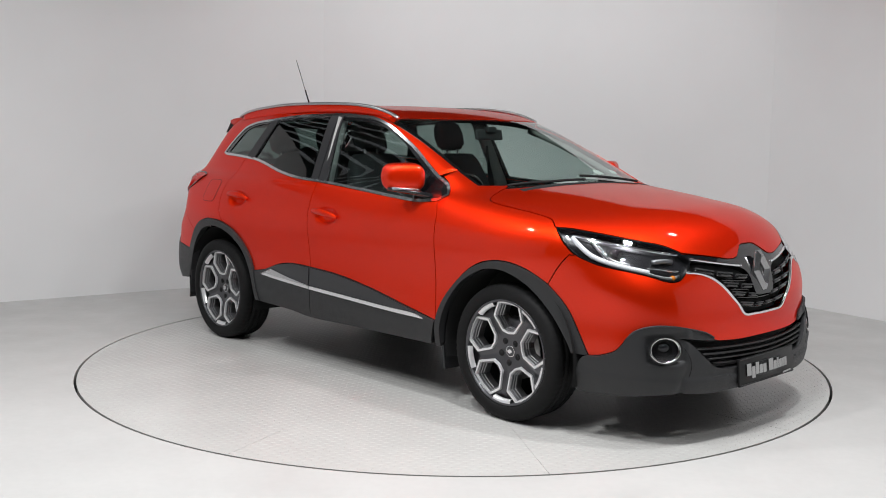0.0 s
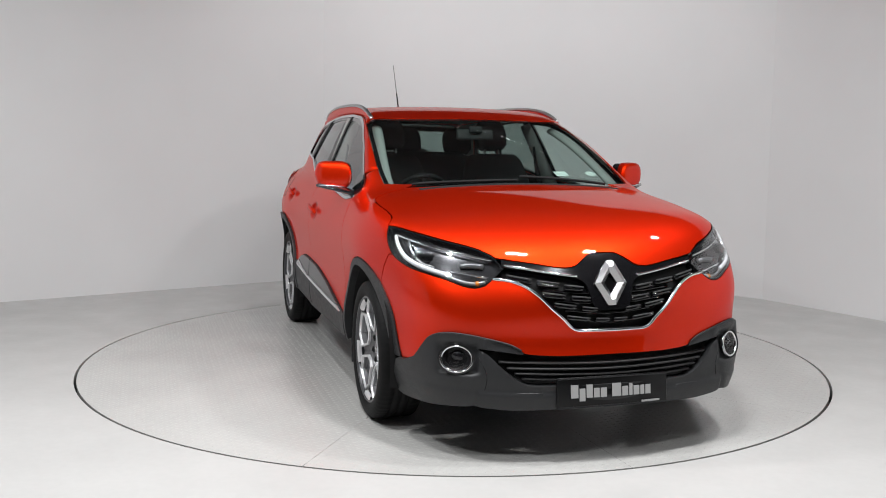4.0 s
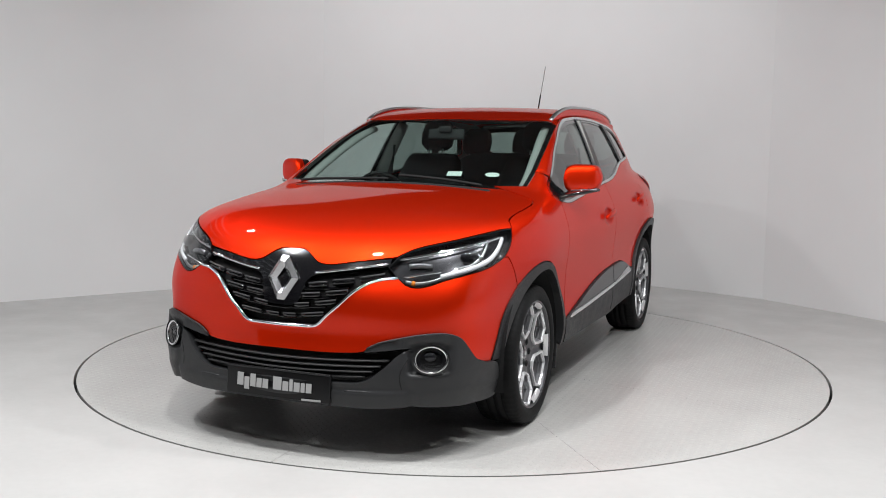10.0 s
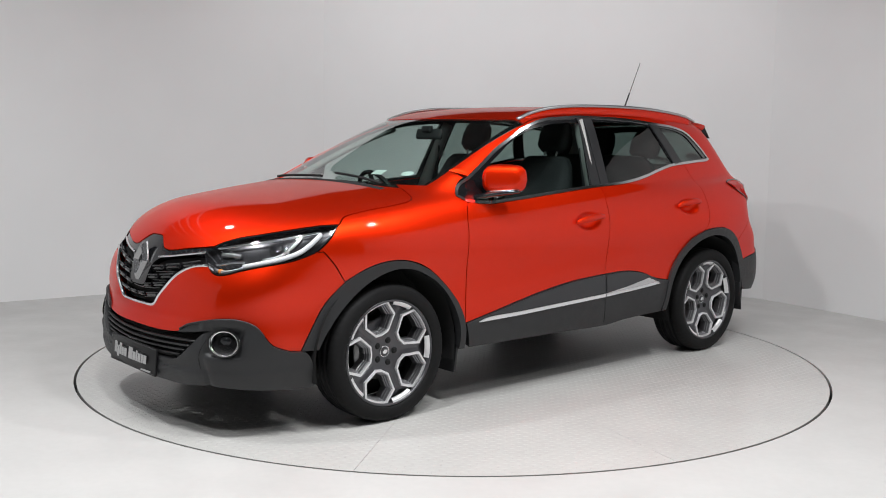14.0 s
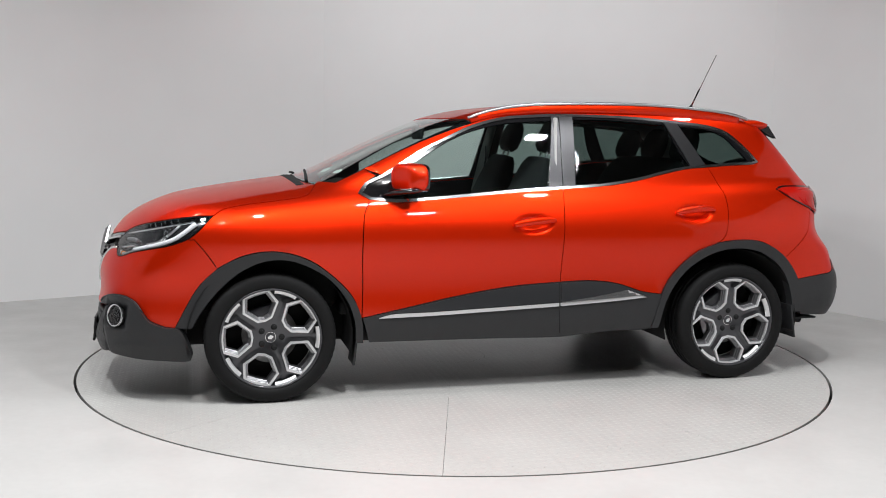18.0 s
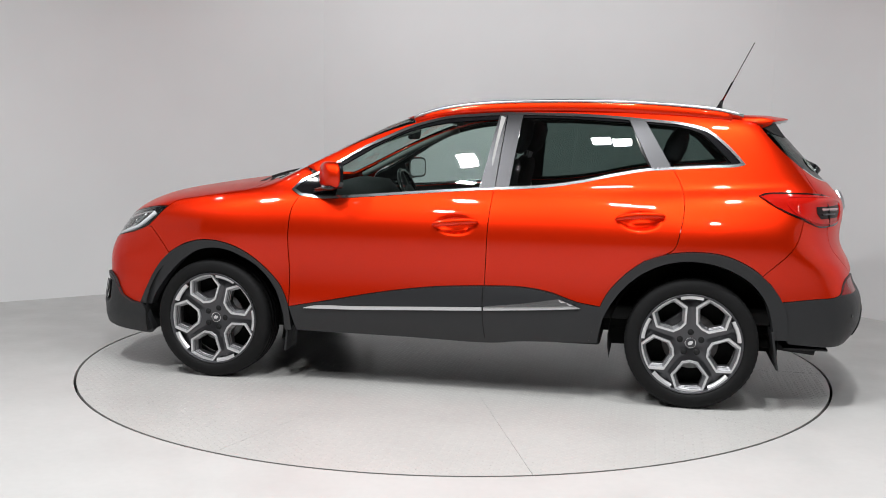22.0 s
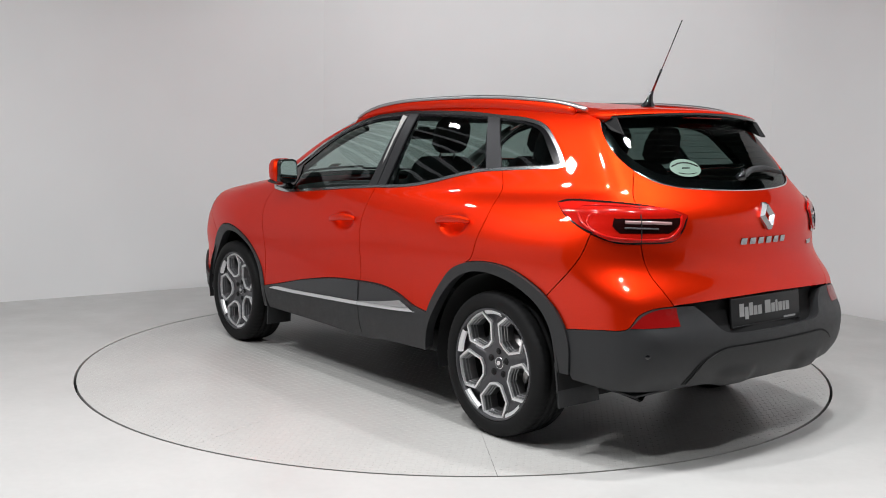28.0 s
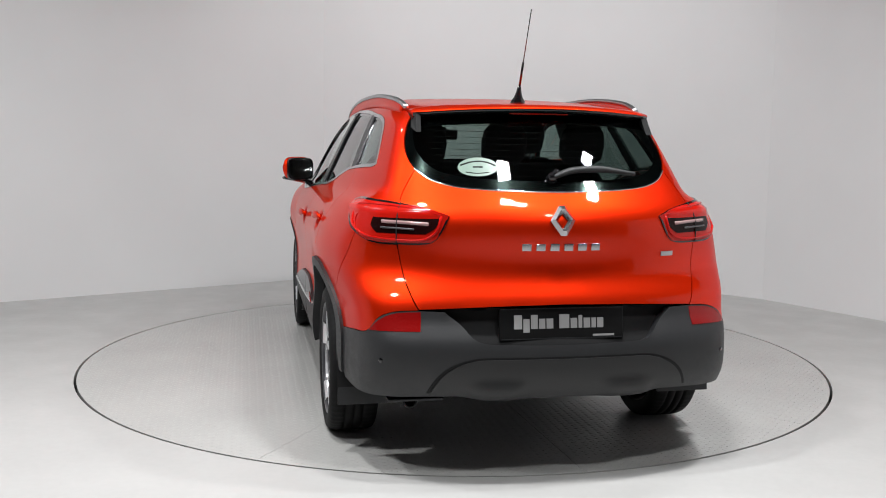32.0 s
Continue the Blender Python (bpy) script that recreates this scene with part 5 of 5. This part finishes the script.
# ---------------------------------------------------------------- wheels
HEX = [(0.247, -0.070), (0.253, 0.0), (0.247, 0.070), (0.168, 0.097), (0.096, 0.040), (0.088, 0.0), (0.096, -0.040), (0.168, -0.097)]


def build_wheel():
    root = bpy.data.objects.new("wheel", None)
    scene.collection.objects.link(root)
    prof = [(0.250, -0.085), (0.262, -0.100), (0.292, -0.1125), (0.318, -0.108), (0.332, -0.098), (0.3375, -0.082), (0.339, -0.060), (0.339, -0.045), (0.332, -0.043), (0.332, -0.036), (0.3395, -0.034), (0.3395, -0.006), (0.332, -0.004),
            (0.332, 0.004), (0.3395, 0.006), (0.3395, 0.034), (0.332, 0.036), (0.332, 0.043), (0.339, 0.045), (0.339, 0.060), (0.3375, 0.082), (0.332, 0.098), (0.318, 0.108), (0.292, 0.1125), (0.274, 0.108), (0.264, 0.102), (0.260, 0.094)]
    seg = 192
    verts, faces, n = [], [], len(prof)
    for k in range(seg):
        a = 2 * math.pi * k / seg
        cut = 0.0025 if k % 3 == 0 else 0.0
        for r, y in prof:
            d = cut if 0.045 <= abs(y) <= 0.099 and r > 0.325 else 0.0
            verts.append(((r - d) * math.cos(a), y, (r - d) * math.sin(a)))
    for k in range(seg):
        for i in range(n - 1):
            faces.append((k * n + i, k * n + i + 1, ((k + 1) % seg) * n + i + 1, ((k + 1) % seg) * n + i))
    obj("tyre", verts, faces, RUBBER, root)
    # rim: outer lip, barrel, dished face with five openings
    rim_m = Matrix.Rotation(radians(-90), 4, "X")
    obj("rim_barrel", *moved(lathe([(0.262, 0.100), (0.258, 0.104), (0.252, 0.100), (0.249, 0.085), (0.243, 0.02), (0.238, -0.06), (0.245, -0.09), (0.262, -0.10)], 72), rim_m), ALLOY_DARK, root)

    def dish(r):
        return 0.088 - 0.030 * math.exp(-((r / 0.11) ** 2))

    hexes = []
    for k in range(5):
        c, s = math.cos(radians(72 * k)), math.sin(radians(72 * k))
        hexes.append([(u * c - v * s, u * s + v * c) for u, v in HEX])
    from mathutils import geometry
    ring_pts = [(0.250 * math.cos(2 * math.pi * k / 60), 0.250 * math.sin(2 * math.pi * k / 60)) for k in range(60)]
    loops = [np.array(ring_pts)]
    small = []
    for h in hexes:
        h = np.array(h)
        c = h.mean(0)
        small.append(c + (h - c) * 0.93)
    grid = [(0.012 * i + (0.006 if j % 2 else 0), 0.0104 * j) for i in range(-21, 22) for j in range(-24, 25)]
    grid = np.array([g for g in grid if math.hypot(*g) < 0.235])
    keep = np.ones(len(grid), bool)
    for h in small:
        keep &= ~inside_of(grid, h)
    pts = np.concatenate(loops + small + [grid[keep]])
    edges, st = [], 0
    for lp in loops + small:
        edges += [(st + i, st + (i + 1) % len(lp)) for i in range(len(lp))]
        st += len(lp)
    v2, _, tri, _, _, _ = geometry.delaunay_2d_cdt([Vector(q) for q in pts], edges, [], 0, 1e-7)
    v2 = np.array([tuple(q) for q in v2])
    tri = np.array([tuple(t) for t in tri])
    cen = v2[tri].mean(1)
    ok = np.hypot(cen[:, 0], cen[:, 1]) < 0.2495
    for h in small:
        ok &= ~inside_of(cen, h)
    # spokes drop between the openings as a shallow valley
    vs, rims = [], [curve(h, 0.008, True, range(8)) for h in hexes]
    for x, z in v2:
        r = math.hypot(x, z)
        near = min(np.hypot(*(e - (x, z)).T).min() for e in rims)
        vs.append((x, dish(r) - 0.010 - 0.55 * min(near, 0.026) * min(1.0, max(0.0, (r - 0.07) / 0.05)), -z))
    obj("spoke_face", vs, [tuple(int(i) for i in t) for t in tri[ok]], SPOKE, root)
    for h in hexes:
        h = np.array(h)
        c = h.mean(0)
        lo = []
        for k, (sc, dy) in enumerate(((1.0, -0.014), (0.985, 0.0), (0.87, 0.0), (0.85, -0.010), (0.81, -0.012), (0.80, -0.024), (0.76, -0.026), (0.75, -0.038), (0.715, -0.040), (0.68, -0.078))):
            for x, z in c + (h - c) * sc:
                lo.append((x, dish(math.hypot(x, z)) + dy, -z))
        m = len(h)
        f1 = [(j * m + i, j * m + (i + 1) % m, (j + 1) * m + (i + 1) % m, (j + 1) * m + i) for j in (0, 1, 2) for i in range(m)]
        obj("hex_frame", lo, f1, ALLOY, root, "bright machined frame", smooth=False)
        f2 = [(j * m + i, j * m + (i + 1) % m, (j + 1) * m + (i + 1) % m, (j + 1) * m + i) for j in range(3, 9) for i in range(m)]
        obj("hex_wall", lo, f2, ALLOY_GREY, root, smooth=False)
    for k in range(5):
        a0 = radians(72 * k + 36)
        v, f = [], []
        for i in range(7):
            a = a0 + radians(-13.5 + 4.5 * i)
            for r, y in ((0.232, 0.078), (0.236, 0.0925), (0.257, 0.1), (0.260, 0.096)):
                v.append((r * math.cos(a), y, -r * math.sin(a)))
        f = [(i * 4 + j, i * 4 + j + 1, i * 4 + j + 5, i * 4 + j + 4) for i in range(6) for j in range(3)]
        obj("lip_segment", v, f, ALLOY, root)
        a = radians(72 * k + 36)
        m = rim_m @ Matrix.Translation((0.057 * math.cos(a), 0.057 * math.sin(a), dish(0.057) - 0.0095))
        obj("bolt_hole", *moved(lathe([(0.0001, 0.003), (0.0150, 0.0034), (0.0168, 0.0)], 16), m), MATT, root)
        bm = bmesh.new()
        bmesh.ops.create_cone(bm, cap_ends=True, segments=6, radius1=0.0085, radius2=0.0085, depth=0.006, matrix=m @ Matrix.Translation((0, 0, 0.004)))
        part("wheel_bolt", bm, MATT, root)
    m = rim_m @ Matrix.Translation((0, 0, dish(0) - 0.012))
    obj("hub_cap", *moved(lathe([(0.0001, 0.010), (0.022, 0.009), (0.027, 0.006), (0.029, 0.0)], 32), m), ALLOY_DARK, root)
    obj("hub_ring", *moved(ring(0.0265, 0.0022, 32, 8), m @ Matrix.Translation((0, 0, 0.006))), CHROME, root)
    bm = prism([(0.004, 0.014), (0.011, 0), (0.004, -0.014), (-0.004, -0.014), (-0.011, 0), (-0.004, 0.014)], 0.0095, 0.012)
    bmesh.ops.transform(bm, matrix=m, verts=bm.verts[:])
    part("hub_emblem", bm, CHROME, root)
    obj("brake_disc", *moved(lathe([(0.06, 0.03), (0.06, 0.0), (0.145, 0.0), (0.145, -0.022), (0.06, -0.022)], 48), rim_m), STEEL, root)
    bm = bmesh.new()
    box(bm, (0.085, -0.05, -0.075), (0.158, 0.022, 0.075), 0.012)
    part("brake_caliper", bm, ALLOY_DARK, root)
    obj("wheel_back", *moved(lathe([(0.0001, -0.05), (0.235, -0.062)], 40), rim_m), MATT, root)
    return root


wheel0 = build_wheel()
for wx, wy, spin in ((1.323, 0.772, 72), (-1.323, 0.772, 53.7), (1.323, -0.772, 93.2), (-1.323, -0.772, 16.3)):
    w = copy_thing(wheel0, pose(wx, wy, 0.338) @ pose(0, 0, 0, 0, 0, 0 if wy > 0 else 180) @ pose(0, 0, 0, 0, -spin, 0))
    w.parent = car
for o in (*wheel0.children_recursive, wheel0):
    bpy.data.objects.remove(o)

# --- arch liners, mud flaps, underbody
for cx in (1.323, -1.323):
    v, f = [], []
    for i in range(25):
        a = math.pi * (-0.07 + 1.14 * i / 24)
        for y in (0.48, 0.862):
            v.append((cx + 0.425 * math.cos(a), y, 0.335 + 0.425 * math.sin(a)))
    f = [(i * 2, i * 2 + 1, i * 2 + 3, i * 2 + 2) for i in range(24)] + [tuple(range(0, 50, 2))]
    for sgn in (1, -1):
        obj("arch_liner", *((v, f) if sgn == 1 else mirrored((v, f))), MATT, car)
for sgn in (1, -1):
    for x0, z0, z1, lean in ((0.872, 0.175, 0.36, 0.02), (-1.722, 0.225, 0.42, -0.03)):
        bm = bmesh.new()
        box(bm, (-0.006, -0.11 if x0 > 0 else -0.19, 0), (0.006, 0.06, z1 - z0), 0.003)
        for vv in bm.verts:
            vv.co.x += lean * (1 - vv.co.z / (z1 - z0))
        bmesh.ops.transform(bm, matrix=Matrix.Translation((x0, 0.80, z0)), verts=bm.verts[:])
        fl = part("mud_flap", bm, PLASTIC, car)
        if sgn == -1:
            fl.data.transform(Matrix.Diagonal((1, -1, 1, 1)))
            fl.data.flip_normals()
bm = bmesh.new()
box(bm, (-0.86, -0.80, 0.292), (0.86, 0.80, 0.42), 0.02)
box(bm, (-1.1, -0.16, 0.235), (0.9, 0.10, 0.33), 0.04)
box(bm, (0.8, -0.50, 0.24), (2.05, 0.50, 0.50), 0.03)
box(bm, (-2.02, -0.50, 0.33), (-0.8, 0.50, 0.50), 0.03)
part("underbody", bm, MATT, car, "black underbody")
bm = bmesh.new()
box(bm, (0.95, -0.66, 0.45), (1.85, 0.66, 0.86), 0.05)
part("engine_bay", bm, MATT, car)
v, f = lathe([(0.022, 0.0), (0.024, 0.0), (0.029, 0.002), (0.029, 0.30), (0.022, 0.30), (0.022, 0.0)], 24)
obj("exhaust_pipe", *moved((v, f), Matrix.Translation((-1.97, 0.58, 0.286)) @ Matrix.Rotation(radians(84), 4, "Y")), MATT, car, "sooty black exhaust pipe")
bm = bmesh.new()
box(bm, (-2.02, 0.45, 0.300), (-1.80, 0.68, 0.312), 0.004)
part("bumper_tray", bm, PLASTIC, car)

# --- cabin
bm = bmesh.new()
box(bm, (-1.75, -0.70, 0.42), (0.95, 0.70, 0.50), 0.02)
part("cabin_floor", bm, TRIM, car)
v, f = [], []
prof = [(1.08, 1.06), (0.95, 1.085), (0.80, 1.09), (0.66, 1.075), (0.60, 1.03), (0.58, 0.95), (0.66, 0.80), (0.72, 0.55)]
for i in range(15):
    y = -0.70 + 1.4 * i / 14
    bin_ = 0.035 * math.exp(-(((y + 0.36) / 0.17) ** 2))
    v += [(x - (bin_ if j in (3, 4) else 0), y, z + (bin_ if j in (2, 3) else 0) - 0.05 * (abs(y) / 0.7) ** 4) for j, (x, z) in enumerate(prof)]
n = len(prof)
f = [(i * n + j, i * n + j + 1, (i + 1) * n + j + 1, (i + 1) * n + j) for i in range(14) for j in range(n - 1)]
obj("dashboard", v, f, TRIM, car)
m = Matrix.Translation((0.47, -0.36, 1.0)) @ Matrix.Rotation(radians(-66), 4, "Y")
sw = obj("steering_wheel", *moved(ring(0.178, 0.014, 48, 12), m), BLACK, car)
bm = bmesh.new()
bmesh.ops.create_uvsphere(bm, u_segments=20, v_segments=10, radius=0.075, matrix=m @ Matrix.Diagonal((1, 1, 0.4, 1)))
box(bm, (-0.17, -0.018, -0.008), (0.17, 0.018, 0.008), 0.004, m @ Matrix.Rotation(radians(90), 4, "Z"))
box(bm, (-0.016, -0.17, -0.008), (0.016, 0.0, 0.008), 0.004, m @ Matrix.Rotation(radians(90), 4, "Z"))
part("wheel_boss", bm, TRIM, sw)
p = Vector((0.36, 0.0, 1.40))
bm = bmesh.new()
box(bm, (-0.012, -0.115, -0.033), (0.014, 0.115, 0.033), 0.012, Matrix.Translation(p) @ Matrix.Rotation(radians(-12), 4, "Y"))
box(bm, (0.0, -0.04, 0.01), (0.035, 0.04, 0.05), 0.01, Matrix.Translation(p))
part("interior_mirror", bm, TRIM, car)


def seat(x, y, w, parent_name, heads):
    bm = bmesh.new()
    box(bm, (-0.26, -w, -0.08), (0.26, w, 0.10), 0.06, Matrix.Translation((x + 0.22, y, 0.66)) @ Matrix.Rotation(radians(-8), 4, "Y"))
    st = part(parent_name, bm, CLOTH, car)
    m = Matrix.Translation((x - 0.02, y, 0.70)) @ Matrix.Rotation(radians(-20), 4, "Y")
    v, f = [], []
    rows = [(0.0, 0.95, 0.075), (0.15, 1.0, 0.085), (0.32, 1.0, 0.08), (0.45, 0.92, 0.07), (0.56, 0.78, 0.055), (0.60, 0.66, 0.035)]
    na = 24
    for z, fw, th in rows:
        for k in range(na):
            a = 2 * math.pi * k / na
            c, s = math.cos(a), math.sin(a)
            v.append(tuple(m @ Vector((th * abs(c) ** 0.6 * (1 if c > 0 else -1), w * fw * abs(s) ** 0.6 * (1 if s > 0 else -1), z))))
    f = [(j * na + k, j * na + (k + 1) % na, (j + 1) * na + (k + 1) % na, (j + 1) * na + k) for j in range(len(rows) - 1) for k in range(na)]
    f += [tuple(range(na))[::-1], tuple(range((len(rows) - 1) * na, len(rows) * na))]
    obj("backrest", v, f, CLOTH, st)
    for hy in heads:
        v, f = [], []
        rows2 = [(0.0, 0.7, 0.03), (0.03, 0.95, 0.05), (0.10, 1.0, 0.055), (0.16, 0.92, 0.045), (0.195, 0.7, 0.025)]
        for z, fw, th in rows2:
            for k in range(na):
                a = 2 * math.pi * k / na
                c, s = math.cos(a), math.sin(a)
                v.append(tuple(m @ Vector((th * abs(c) ** 0.6 * (1 if c > 0 else -1) - 0.01, hy + 0.112 * fw * abs(s) ** 0.6 * (1 if s > 0 else -1), z + (0.645 if len(heads) == 1 else 0.60)))))
        f = [(j * na + k, j * na + (k + 1) % na, (j + 1) * na + (k + 1) % na, (j + 1) * na + k) for j in range(len(rows2) - 1) for k in range(na)]
        f += [tuple(range(na))[::-1], tuple(range((len(rows2) - 1) * na, len(rows2) * na))]
        obj("headrest", v, f, CLOTH, st)
        for dy in (-0.05, 0.05):
            obj("headrest_post", *tube([tuple(m @ Vector((-0.01, hy + dy, 0.56))), tuple(m @ Vector((-0.01, hy + dy, 0.68)))], 0.006, 8), SATIN, st)
    return st


seat(-0.08, 0.36, 0.25, "front_seat", (0.0,))
seat(-0.08, -0.36, 0.25, "front_seat", (0.0,))
seat(-0.96, 0.0, 0.64, "rear_seat", (-0.40, 0.0, 0.40))
bm = bmesh.new()
box(bm, (-1.86, -0.60, 1.02), (-1.16, 0.60, 1.045), 0.01)
part("parcel_shelf", bm, TRIM, car)
# pale trim of the windscreen pillars, centre pillars and belts
q = screen_side[::4] - slope(screen_side[::4]) * 0.05
q = q - np.array([0.0, 0.03, 0.0])
for flip in (lambda vf: vf, mirrored):
    obj("pillar_trim", *flip(tube(q, 0.032, 10, squash=(1.0, 0.6))), LINER, car)
for sgn in (1, -1):
    vf = tube([(-0.24, 0.79, 1.0), (-0.27, 0.70, 1.25), (-0.30, 0.60, 1.48)], 0.05, 10, squash=(0.35, 1.0))
    obj("pillar_trim", *(vf if sgn == 1 else mirrored(vf)), LINER, car)
    vf = tube([(-0.27, 0.66, 1.33), (-0.27, 0.69, 1.1), (-0.25, 0.70, 0.8)], 0.024, 8, squash=(0.15, 1.0))
    obj("seat_belt", *(vf if sgn == 1 else mirrored(vf)), CLOTH, car)

motions()
